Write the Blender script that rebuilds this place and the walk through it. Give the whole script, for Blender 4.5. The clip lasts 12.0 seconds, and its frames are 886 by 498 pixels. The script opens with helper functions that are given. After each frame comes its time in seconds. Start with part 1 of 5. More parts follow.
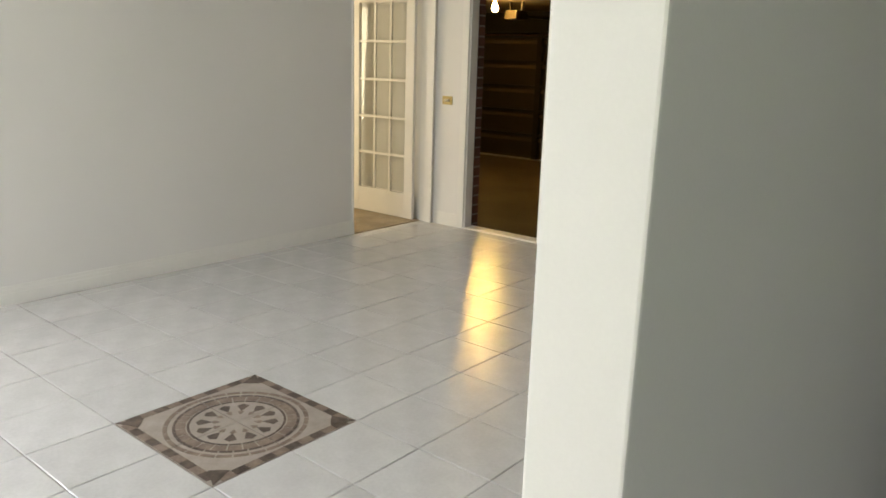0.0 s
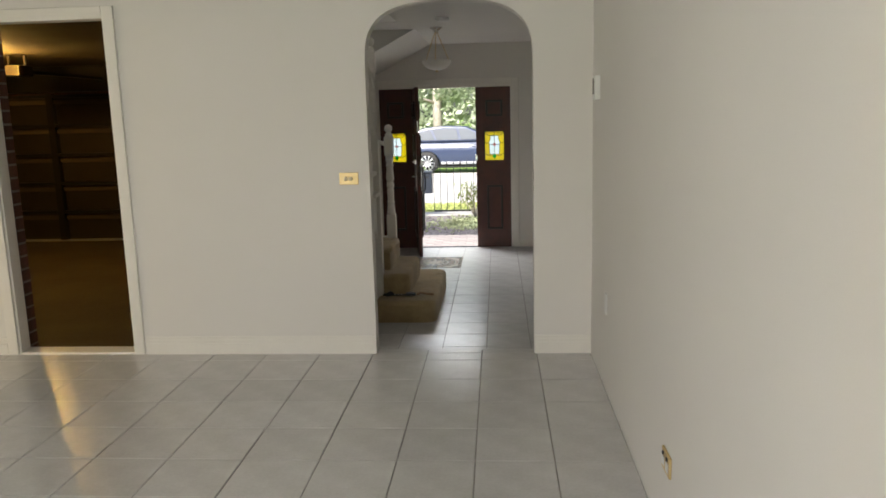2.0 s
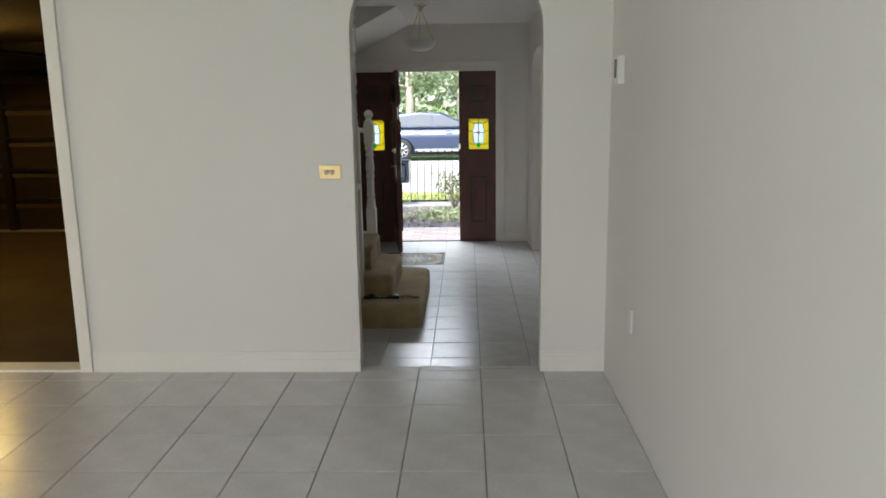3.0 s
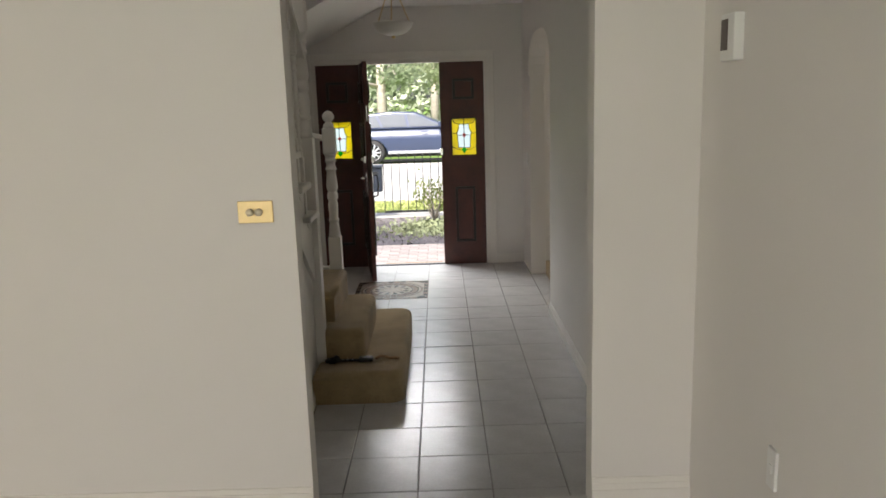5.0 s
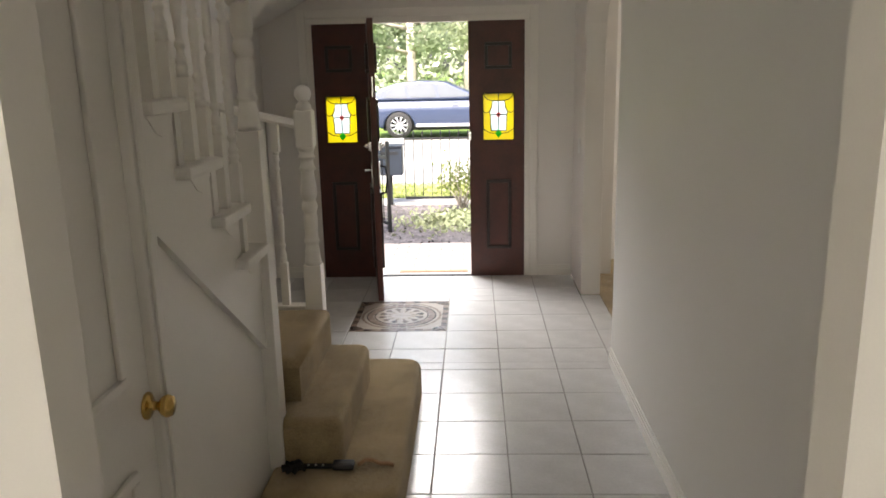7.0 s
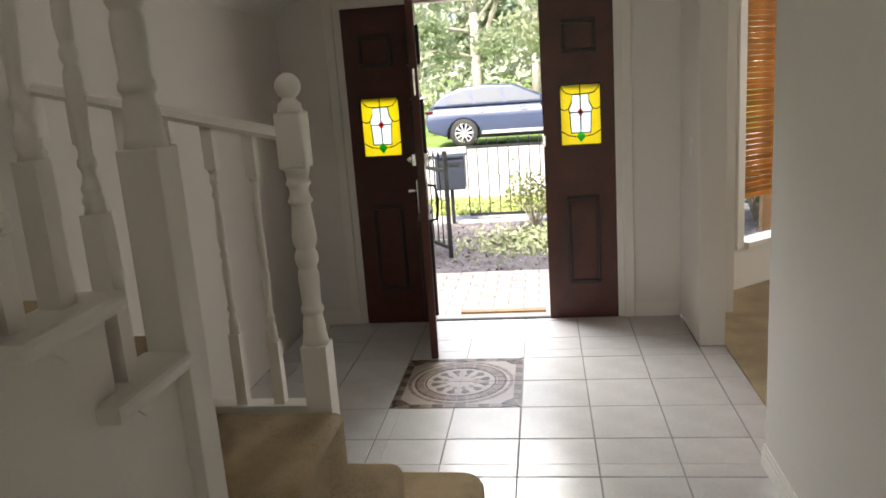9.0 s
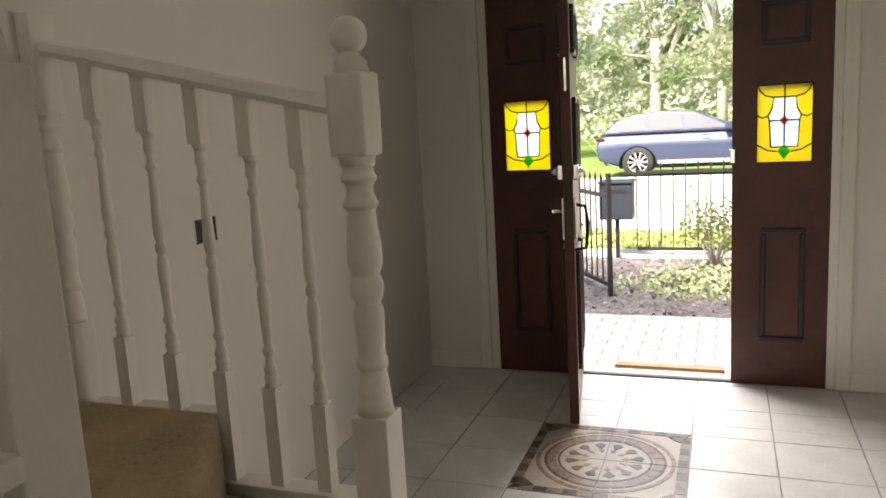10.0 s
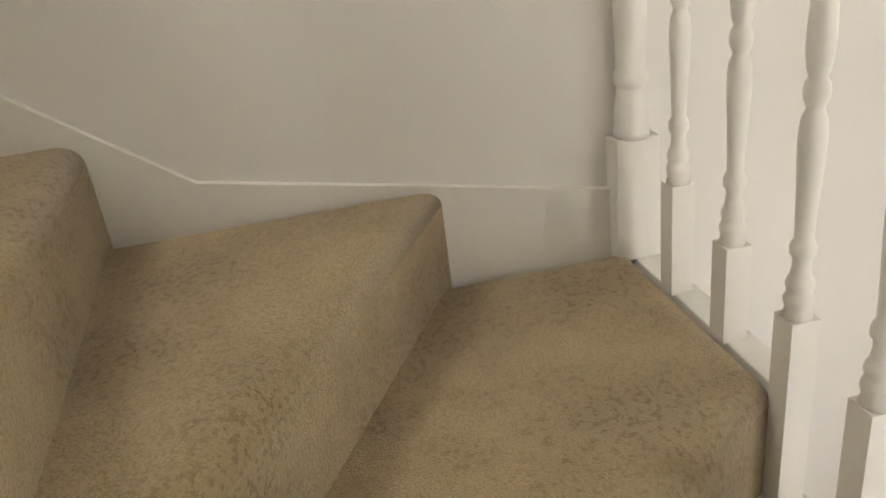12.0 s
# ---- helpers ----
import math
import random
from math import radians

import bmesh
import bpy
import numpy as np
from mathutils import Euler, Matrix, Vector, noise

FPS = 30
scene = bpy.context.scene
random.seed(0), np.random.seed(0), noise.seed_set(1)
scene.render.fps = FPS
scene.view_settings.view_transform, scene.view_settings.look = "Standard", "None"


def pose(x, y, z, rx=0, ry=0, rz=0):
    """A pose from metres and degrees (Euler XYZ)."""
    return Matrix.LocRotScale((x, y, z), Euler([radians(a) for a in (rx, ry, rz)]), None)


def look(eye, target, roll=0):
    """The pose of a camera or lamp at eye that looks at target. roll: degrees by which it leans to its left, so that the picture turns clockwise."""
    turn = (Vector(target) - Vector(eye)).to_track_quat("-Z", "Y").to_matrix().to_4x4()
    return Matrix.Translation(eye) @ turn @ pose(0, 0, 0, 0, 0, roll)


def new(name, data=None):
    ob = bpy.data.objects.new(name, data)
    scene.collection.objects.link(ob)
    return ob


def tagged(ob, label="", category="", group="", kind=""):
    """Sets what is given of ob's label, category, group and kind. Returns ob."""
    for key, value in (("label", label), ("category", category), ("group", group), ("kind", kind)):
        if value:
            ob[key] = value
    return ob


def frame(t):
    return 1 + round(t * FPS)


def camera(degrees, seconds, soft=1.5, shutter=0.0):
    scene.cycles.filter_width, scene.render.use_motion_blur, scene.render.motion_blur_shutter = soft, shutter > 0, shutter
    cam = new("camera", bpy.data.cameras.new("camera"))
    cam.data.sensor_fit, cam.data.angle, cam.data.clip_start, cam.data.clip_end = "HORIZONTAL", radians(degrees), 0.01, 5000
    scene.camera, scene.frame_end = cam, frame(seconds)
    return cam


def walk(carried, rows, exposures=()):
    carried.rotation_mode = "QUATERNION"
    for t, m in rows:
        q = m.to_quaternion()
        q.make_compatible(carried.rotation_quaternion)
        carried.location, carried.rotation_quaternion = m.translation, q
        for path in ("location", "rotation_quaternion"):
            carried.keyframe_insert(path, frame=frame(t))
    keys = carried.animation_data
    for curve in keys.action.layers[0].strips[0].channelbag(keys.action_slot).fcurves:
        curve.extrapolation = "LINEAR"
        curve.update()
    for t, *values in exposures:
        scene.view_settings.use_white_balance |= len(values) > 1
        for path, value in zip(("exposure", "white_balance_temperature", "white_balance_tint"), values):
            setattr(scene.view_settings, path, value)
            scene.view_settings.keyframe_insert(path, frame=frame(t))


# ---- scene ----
# The eye's path: seconds, eye, target, roll.
cam = camera(60.6, 12.0, 1.7)
PATH = [
    (0, (0.382, -0.148, 1.708), (-0.856, 1.348, 1.225), 1.7),
    (0.5, (0.091, 0.012, 1.704), (-1.066, 1.586, 1.276), 0.9),
    (1, (-0.23, 0.11, 1.719), (-0.957, 1.928, 1.312), 0.4),
    (1.5, (-0.398, 0.304, 1.708), (-0.721, 2.241, 1.329), -1.1),
    (2, (-0.564, 0.486, 1.729), (-0.709, 2.45, 1.382), -1.5),
    (2.5, (-0.717, 0.721, 1.726), (-0.809, 2.679, 1.331), -1.1),
    (3, (-0.742, 1.064, 1.724), (-0.806, 3.026, 1.341), -0.8),
    (5, (-0.85, 2.568, 1.711), (-0.849, 4.53, 1.323), -1.8),
    (5.5, (-0.833, 2.995, 1.716), (-0.824, 4.951, 1.299), -2.1),
    (6, (-0.84, 3.394, 1.726), (-0.837, 5.345, 1.285), -2.3),
    (6.5, (-0.821, 3.819, 1.719), (-0.826, 5.765, 1.258), -2.0),
    (6.8, (-0.818, 4.03, 1.728), (-0.853, 5.976, 1.266), -1.0),
    (7, (-0.798, 4.19, 1.721), (-0.882, 6.133, 1.256), -1.3),
    (9, (-0.835, 5.523, 1.606), (-1.107, 7.455, 1.169), -4.1),
    (9.2, (-0.828, 5.66, 1.566), (-1.15, 7.591, 1.156), -3.7),
    (9.5, (-0.835, 5.887, 1.473), (-1.256, 7.808, 1.108), -3.5),
    (10, (-0.861, 6.348, 1.426), (-1.558, 8.193, 1.097), -3.3),
    (10.5, (-0.969, 6.725, 1.42), (-2.0, 8.398, 1.05), -3.5),
    (11, (-1.074, 6.962, 1.404), (-2.417, 8.351, 0.886), -4.0),
    (11.5, (-1.166, 7.26, 1.337), (-2.869, 8.06, 0.661), -5.9),
    (11.7, (-1.22, 7.285, 1.35), (-2.965, 7.892, 0.583), -6.4),
    (12, (-1.322, 7.323, 1.348), (-3.124, 7.593, 0.524), -7.3),
]
walk(cam, [(t, look(eye, target, roll)) for t, eye, target, roll in PATH],
     [(0.0, 1.47, 6150, 10), (0.5, 1.24, 6500, 10), (1.0, 1.18, 6500, 10), (1.5, 1.18, 6450, 10), (2.0, 1.15, 6450, 10), (2.5, 1.25, 6400, 11), (3.0, 1.2, 5950, 9), (5.0, 1.22, 6500, 12), (5.5, 1.2, 6550, 12), (6.0, 1.25, 6500, 12), (6.5, 1.42, 6550, 12), (7.0, 1.75, 6750, 13), (9.0, 1.6, 6700, 12), (9.5, 1.53, 6850, 12), (10.0, 1.68, 7200, 14), (10.5, 1.9, 8400, 17), (11.0, 2.65, 7350, 13), (11.5, 2.87, 6900, 12), (12.0, 3.3, 6550, 12)])

# ---- light ----
world = bpy.data.worlds.new("sky")
scene.world = world
world.use_nodes = True
wn = world.node_tree.nodes
sky = wn.new("ShaderNodeTexSky")
sky.sky_type = "NISHITA"
sky.sun_disc = False
sky.sun_elevation = radians(50)
sky.sun_rotation = radians(-163)
sky.dust_density = 4.0
world.node_tree.links.new(sky.outputs[0], wn["Background"].inputs[0])
wn["Background"].inputs[1].default_value = 0.15

sun_data = bpy.data.lights.new("sun", "SUN")
sun_data.energy, sun_data.angle, sun_data.color = 4.8, radians(14), (1.0, 0.95, 0.88)
sun_lamp = new("sun", sun_data)
sun_lamp.matrix_world = look((-3, 4, 12.5), (0, 14, 0))


# Area lamps added to stand in for daylight whose sources are out of view.
def stand_in_light(x, y, z, w, h, power, target, colour=(1.0, 0.955, 0.94)):
    d = bpy.data.lights.new("stand_in_daylight", "AREA")
    d.shape, d.size, d.size_y, d.energy, d.color = "RECTANGLE", w, h, power, colour
    ob = new("stand_in_daylight", d)
    ob.matrix_world = look((x, y, z), target)
    return ob


stand_in_light(-2.3, -3.4, 1.5, 2.3, 2.1, 9, (-2.9, 2.5, 1.3)).data.spread = radians(140)  # lamp standing in for daylight from an unseen wide back window
stand_in_light(-4.14, -0.85, 1.5, 1.1, 1.9, 23, (0.0, 1.6, 1.2))  # added to brighten the right wall, in a made-up opening of the left wall
stand_in_light(3.4, -1.7, 1.6, 2.2, 1.6, 3.2, (-4.0, 1.5, 1.2))  # added to lift the left wall, in a made-up opening of the far side wall

stand_in_light(-2.0, 5.32, 4.0, 0.8, 0.9, 4, (-2.0, 8, 2.0), (1.0, 0.95, 0.88))  # added lamp high in the stairwell to lift the stairs, no window built there
stand_in_light(-1.75, 12.3, 4.15, 3.2, 3.1, 205, (-1.0, 6.6, 0.9), (1.0, 0.99, 0.97)).data.spread = radians(140)  # added lamp, out of view, standing in for sky over the front doorway
stand_in_light(4.15, 9.6, 1.4, 2.6, 1.7, 22, (-1.0, 8.6, 1.0), (1.0, 0.97, 0.92))  # added lamp in the unseen side of the front room, lights hall and stairs
stand_in_light(-7.9, 2.9, 1.6, 1.6, 1.6, 34, (-4, 3.4, 1.3), (1.0, 0.82, 0.52))  # added warm lamp, unseen, brightens the room beyond the french door

# ---- materials ----


def mat(name, base, rough=0.6, metal=0.0, vary=0.08, scale=3.0, fine=120.0, bump=0.1, tint=0.0, spec=0.5, coat=0.0):
    """A painted or worn surface: base colour with blotches at one scale and grain at a finer one."""
    m = bpy.data.materials.new(name)
    m.use_nodes = True
    nt = m.node_tree
    n, link = nt.nodes, nt.links.new
    b = n["Principled BSDF"]
    co = n.new("ShaderNodeTexCoord")
    big, small = n.new("ShaderNodeTexNoise"), n.new("ShaderNodeTexNoise")
    big.inputs["Scale"].default_value, big.inputs["Detail"].default_value = scale, 4
    small.inputs["Scale"].default_value, small.inputs["Detail"].default_value = fine, 3
    add = n.new("ShaderNodeMath")
    add.operation = "ADD"
    link(co.outputs["Object"], big.inputs["Vector"])
    link(co.outputs["Object"], small.inputs["Vector"])
    link(big.outputs[0], add.inputs[0])
    half = n.new("ShaderNodeMath")
    half.operation = "MULTIPLY"
    half.inputs[1].default_value = 0.5
    link(small.outputs[0], half.inputs[0])
    link(half.outputs[0], add.inputs[1])
    ramp = n.new("ShaderNodeValToRGB")
    lo = [max(0, c * (1 - vary)) for c in base]
    hi = [min(1, c * (1 + vary)) for c in base]
    ramp.color_ramp.elements[0].position, ramp.color_ramp.elements[1].position = 0.5, 1.0
    ramp.color_ramp.elements[0].color = (*lo, 1)
    ramp.color_ramp.elements[1].color = (*hi, 1)
    link(add.outputs[0], ramp.inputs[0])
    colour = ramp.outputs[0]
    if tint:
        info, hsv = n.new("ShaderNodeObjectInfo"), n.new("ShaderNodeHueSaturation")
        mul = n.new("ShaderNodeMath")
        mul.operation = "MULTIPLY_ADD"
        mul.inputs[1].default_value, mul.inputs[2].default_value = 2 * tint, 1 - tint
        link(info.outputs["Random"], mul.inputs[0])
        link(mul.outputs[0], hsv.inputs["Value"])
        link(colour, hsv.inputs["Color"])
        colour = hsv.outputs[0]
    link(colour, b.inputs["Base Color"])
    b.inputs["Roughness"].default_value, b.inputs["Metallic"].default_value = rough, metal
    b.inputs["Specular IOR Level"].default_value = spec
    b.inputs["Coat Weight"].default_value = coat
    if bump:
        bu = n.new("ShaderNodeBump")
        bu.inputs["Strength"].default_value, bu.inputs["Distance"].default_value = bump, 0.01
        link(add.outputs[0], bu.inputs["Height"])
        link(bu.outputs[0], b.inputs["Normal"])
    return m


def pane_glass(name, colour, rough=0.25, through_it=0.45):
    """Cathedral glass: lets daylight through, tinted, with a glossy face."""
    m = bpy.data.materials.new(name)
    m.use_nodes = True
    nt = m.node_tree
    n, link = nt.nodes, nt.links.new
    for x in list(n):
        if x.type == "BSDF_PRINCIPLED":
            n.remove(x)
    out = [x for x in n if x.type == "OUTPUT_MATERIAL"][0]
    tr, clear, gl = n.new("ShaderNodeBsdfTranslucent"), n.new("ShaderNodeBsdfTransparent"), n.new("ShaderNodeBsdfGlossy")
    no = n.new("ShaderNodeTexNoise")
    no.inputs["Scale"].default_value = 30
    mix0 = n.new("ShaderNodeMixRGB")
    mix0.inputs[1].default_value = (*[c * 0.9 for c in colour], 1)
    mix0.inputs[2].default_value = (*colour, 1)
    link(no.outputs[0], mix0.inputs[0])
    link(mix0.outputs[0], tr.inputs[0])
    link(mix0.outputs[0], clear.inputs[0])
    gl.inputs["Roughness"].default_value = rough
    a, b = n.new("ShaderNodeMixShader"), n.new("ShaderNodeMixShader")
    a.inputs[0].default_value = through_it
    b.inputs[0].default_value = 0.05
    link(clear.outputs[0], a.inputs[1])
    link(tr.outputs[0], a.inputs[2])
    link(a.outputs[0], b.inputs[1])
    link(gl.outputs[0], b.inputs[2])
    link(b.outputs[0], out.inputs[0])
    return m


def carpet(name, base, dirt):
    """Cut-pile carpet: tufts in three shades, trodden stains, fuzzy relief."""
    m = mat(name, base, 1.0, vary=0.12, scale=2.5, fine=30, bump=0.0, spec=0.03)
    nt = m.node_tree
    n, link = nt.nodes, nt.links.new
    b = n["Principled BSDF"]
    under = b.inputs["Base Color"].links[0].from_socket
    co = [x for x in n if x.type == "TEX_COORD"][0]

    def noise_at(scale, detail, lo, hi):
        t, r = n.new("ShaderNodeTexNoise"), n.new("ShaderNodeValToRGB")
        t.inputs["Scale"].default_value, t.inputs["Detail"].default_value = scale, detail
        r.color_ramp.elements[0].position, r.color_ramp.elements[1].position = lo, hi
        link(co.outputs["Object"], t.inputs["Vector"])
        link(t.outputs[0], r.inputs[0])
        return r.outputs[0]

    tuft, stain, patch = noise_at(330, 3, 0.4, 0.64), noise_at(4, 5, 0.4, 0.62), noise_at(120, 4, 0.53, 0.6)
    both = n.new("ShaderNodeMixRGB")
    both.blend_type = "MULTIPLY"
    both.inputs[0].default_value = 1.0
    link(stain, both.inputs[1])
    link(patch, both.inputs[2])
    mixes = [under]
    for fac, colour, amount in ((tuft, [c * 0.5 for c in base], 0.65), (stain, [c * 0.62 for c in base], 0.72), (both.outputs[0], dirt, 0.7)):
        mx, sc = n.new("ShaderNodeMixRGB"), n.new("ShaderNodeMath")
        sc.operation = "MULTIPLY"
        sc.inputs[1].default_value = amount
        link(fac, sc.inputs[0])
        link(sc.outputs[0], mx.inputs[0])
        link(mixes[-1], mx.inputs[1])
        mx.inputs[2].default_value = (*colour, 1)
        mixes.append(mx.outputs[0])
    link(mixes[-1], b.inputs["Base Color"])
    b.inputs["Sheen Weight"].default_value = 0.3
    bu = n.new("ShaderNodeBump")
    bu.inputs["Strength"].default_value, bu.inputs["Distance"].default_value = 0.5, 0.003
    link(tuft, bu.inputs["Height"])
    link(bu.outputs[0], b.inputs["Normal"])
    return m


def leafy(m, share=0.68):
    """Lets light through a leaf's back."""
    nt = m.node_tree
    n, link = nt.nodes, nt.links.new
    b = n["Principled BSDF"]
    out = [x for x in n if x.type == "OUTPUT_MATERIAL"][0]
    tr, mx = n.new("ShaderNodeBsdfTranslucent"), n.new("ShaderNodeMixShader")
    link(b.inputs["Base Color"].links[0].from_socket, tr.inputs[0])
    mx.inputs[0].default_value = share
    link(b.outputs[0], mx.inputs[1])
    link(tr.outputs[0], mx.inputs[2])
    link(mx.outputs[0], out.inputs[0])
    return m


WALL = mat("wall_paint", (0.76, 0.735, 0.69), 0.55, vary=0.025, scale=0.9, fine=220, bump=0.04)
CEIL = mat("ceiling_paint", (0.8, 0.79, 0.76), 0.8, vary=0.02, scale=1.0, fine=200, bump=0.03)
TRIM = mat("cream_gloss_paint", (0.8, 0.775, 0.715), 0.4, vary=0.03, scale=4, fine=90, bump=0.03)
TILE = mat("glazed_floor_tile", (0.6, 0.592, 0.58), 0.25, vary=0.085, scale=7, fine=70, bump=0.13, tint=0.035, spec=0.6)
GROUT = mat("grey_grout", (0.27, 0.255, 0.235), 0.85, vary=0.2, scale=6, fine=150, bump=0.2)
CARPET = carpet("beige_carpet", (0.53, 0.405, 0.225), (0.2, 0.135, 0.068))
MAHOG = mat("mahogany_stain", (0.075, 0.017, 0.011), 0.38, vary=0.3, scale=6, fine=60, bump=0.08)
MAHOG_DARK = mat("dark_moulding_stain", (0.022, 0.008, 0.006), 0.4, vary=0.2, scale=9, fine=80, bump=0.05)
BRASS = mat("polished_brass", (0.72, 0.57, 0.3), 0.5, 1.0, vary=0.06, scale=9, fine=90, bump=0.03)
AGED = mat("aged_brass", (0.42, 0.33, 0.13), 0.45, 0.6, vary=0.1, scale=20, fine=90, bump=0.02)
KNOB = mat("lacquered_brass", (0.62, 0.42, 0.14), 0.18, 1.0, vary=0.08, scale=30, fine=90, bump=0.01)
CHROME = mat("chrome", (0.75, 0.75, 0.75), 0.15, 1.0, vary=0.03, bump=0.0)
SATIN = mat("satin_brass", (0.7, 0.62, 0.46), 0.5, 0.0, vary=0.05, bump=0.02)
WHITEPL = mat("white_plastic", (0.8, 0.8, 0.77), 0.35, vary=0.02, bump=0.02)
BLACKPL = mat("black_plastic", (0.015, 0.014, 0.013), 0.4, vary=0.2, bump=0.05)
BROWNPL = mat("brown_plastic", (0.05, 0.028, 0.017), 0.35, vary=0.1, bump=0.02)
IRON = mat("black_painted_iron", (0.012, 0.013, 0.014), 0.45, vary=0.2, bump=0.06)
STONE_D = mat("dark_mosaic_stone", (0.1, 0.075, 0.06), 0.25, vary=0.45, scale=18, fine=90, bump=0.1)
STONE_M = mat("brown_mosaic_stone", (0.22, 0.165, 0.13), 0.22, vary=0.3, scale=18, fine=90, bump=0.1)
STONE_L = mat("cream_mosaic_stone", (0.37, 0.32, 0.275), 0.22, vary=0.12, scale=14, fine=90, bump=0.08)
YELLOW = pane_glass("yellow_glass", (0.56, 0.5, 0.055), 0.25, 0.7)
MILK = pane_glass("pale_glass", (0.6, 0.66, 0.67), 0.25, 0.6)
RED = pane_glass("red_glass", (0.8, 0.03, 0.02))
GREEN = pane_glass("green_glass", (0.03, 0.6, 0.12))
LEAD = mat("lead_came", (0.03, 0.03, 0.03), 0.5, 0.6, vary=0.2, bump=0.05)
# Garage gloom is partly in this colour, darkened to offset the strong bulb.
CONCRETE = mat("darkened_garage_concrete", (0.085, 0.065, 0.043), 0.75, vary=0.3, scale=1.2, fine=40, bump=0.2)
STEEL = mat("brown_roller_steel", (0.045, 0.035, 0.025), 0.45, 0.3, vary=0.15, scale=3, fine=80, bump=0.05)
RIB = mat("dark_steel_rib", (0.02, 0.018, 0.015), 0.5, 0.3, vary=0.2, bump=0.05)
BRICK = mat("dark_brick", (0.1, 0.045, 0.03), 0.85, vary=0.3, scale=12, fine=80, bump=0.4, tint=0.25)
PAVER = mat("pink_clay_paver", (0.46, 0.39, 0.35), 0.8, vary=0.25, scale=9, fine=80, bump=0.25, tint=0.12)
MORTAR = mat("sand_joint", (0.22, 0.19, 0.165), 0.9, vary=0.15, scale=9, fine=120, bump=0.2)
LAWN = mat("lawn_grass", (0.13, 0.2, 0.05), 0.9, vary=0.35, scale=0.8, fine=30, bump=0.6, spec=0.1)
MULCH = mat("dark_mulch", (0.17, 0.155, 0.155), 0.95, vary=0.45, scale=6, fine=60, bump=0.9, spec=0.1)
ROADM = mat("pale_asphalt", (0.2, 0.2, 0.2), 0.9, vary=0.12, scale=0.7, fine=70, bump=0.3, spec=0.2)
CONC = mat("pale_concrete", (0.36, 0.35, 0.33), 0.85, vary=0.12, scale=1.5, fine=60, bump=0.2)
LEAF = leafy(mat("tree_leaf", (0.32, 0.38, 0.25), 0.6, vary=0.25, scale=0.5, fine=6, bump=0.0, spec=0.3))
SHRUB = leafy(mat("shrub_leaf", (0.2, 0.24, 0.08), 0.6, vary=0.4, scale=3, fine=20, bump=0.0, spec=0.3))
BARK = mat("grey_bark", (0.38, 0.34, 0.3), 0.9, vary=0.3, scale=5, fine=40, bump=0.6)
CARPAINT = mat("navy_car_paint", (0.028, 0.042, 0.085), 0.38, 0.1, vary=0.05, bump=0.0, coat=0.35)
CARGLASS = mat("tinted_car_glass", (0.05, 0.065, 0.08), 0.05, vary=0.05, bump=0.0, spec=0.9)
RUBBER = mat("tyre_rubber", (0.018, 0.018, 0.018), 0.8, vary=0.2, bump=0.1)
ALLOY = mat("silver_alloy", (0.55, 0.56, 0.58), 0.3, 0.8, vary=0.04, bump=0.0)
SLATE = mat("blue_grey_letterbox", (0.016, 0.023, 0.036), 0.5, vary=0.1, bump=0.05)
BAMBOO = leafy(mat("bamboo_slat", (0.45, 0.23, 0.06), 0.6, vary=0.3, scale=9, fine=60, bump=0.3, tint=0.15), 0.5)
FROST = mat("frosted_lamp_glass", (0.7, 0.68, 0.63), 0.35, vary=0.03, bump=0.02)
TIMBER = mat("weathered_timber", (0.34, 0.2, 0.1), 0.7, vary=0.25, scale=8, fine=60, bump=0.2)
CURTAIN = mat("cream_curtain", (0.62, 0.52, 0.3), 0.9, vary=0.08, scale=4, fine=200, bump=0.2)
BULB = bpy.data.materials.new("glowing_bulb")
BULB.use_nodes = True
BULB.node_tree.nodes["Principled BSDF"].inputs["Emission Color"].default_value = (1.0, 0.58, 0.13, 1)
BULB.node_tree.nodes["Principled BSDF"].inputs["Emission Strength"].default_value = 420
GLASS = pane_glass("clear_pane", (0.97, 0.98, 0.97), 0.03, 0.0)

# ---- mesh helpers ----


def box(bm, x0, x1, y0, y1, z0, z1, bevel=0.0):
    v = [bm.verts.new(p) for p in ((x0, y0, z0), (x1, y0, z0), (x1, y1, z0), (x0, y1, z0), (x0, y0, z1), (x1, y0, z1), (x1, y1, z1), (x0, y1, z1))]
    f = [bm.faces.new([v[i] for i in q]) for q in ((3, 2, 1, 0), (4, 5, 6, 7), (0, 1, 5, 4), (1, 2, 6, 5), (2, 3, 7, 6), (3, 0, 4, 7))]
    if bevel:
        edges = list({e for q in f for e in q.edges})
        bmesh.ops.bevel(bm, geom=edges, offset=bevel, segments=2, affect="EDGES", profile=0.6)
    return v


def prism(bm, pts, lo, hi, axis="z", bevel=0.0, segments=3, top_only=False):
    """Extrudes a plan outline. axis names the direction of extrusion."""
    put = {"z": lambda p, h: (p[0], p[1], h), "y": lambda p, h: (p[0], h, p[1]), "x": lambda p, h: (h, p[0], p[1])}[axis]
    a = [bm.verts.new(put(p, lo)) for p in pts]
    b = [bm.verts.new(put(p, hi)) for p in pts]
    faces = [bm.faces.new(a[::-1]), bm.faces.new(b)]
    k = len(pts)
    for i in range(k):
        faces.append(bm.faces.new((a[i], a[(i + 1) % k], b[(i + 1) % k], b[i])))
    bmesh.ops.recalc_face_normals(bm, faces=faces)
    if bevel:
        if top_only:
            edges = list(faces[1].edges)
        else:
            edges = list(faces[0].edges) + list(faces[1].edges)
        bmesh.ops.bevel(bm, geom=edges, offset=bevel, segments=segments, affect="EDGES", profile=0.5)


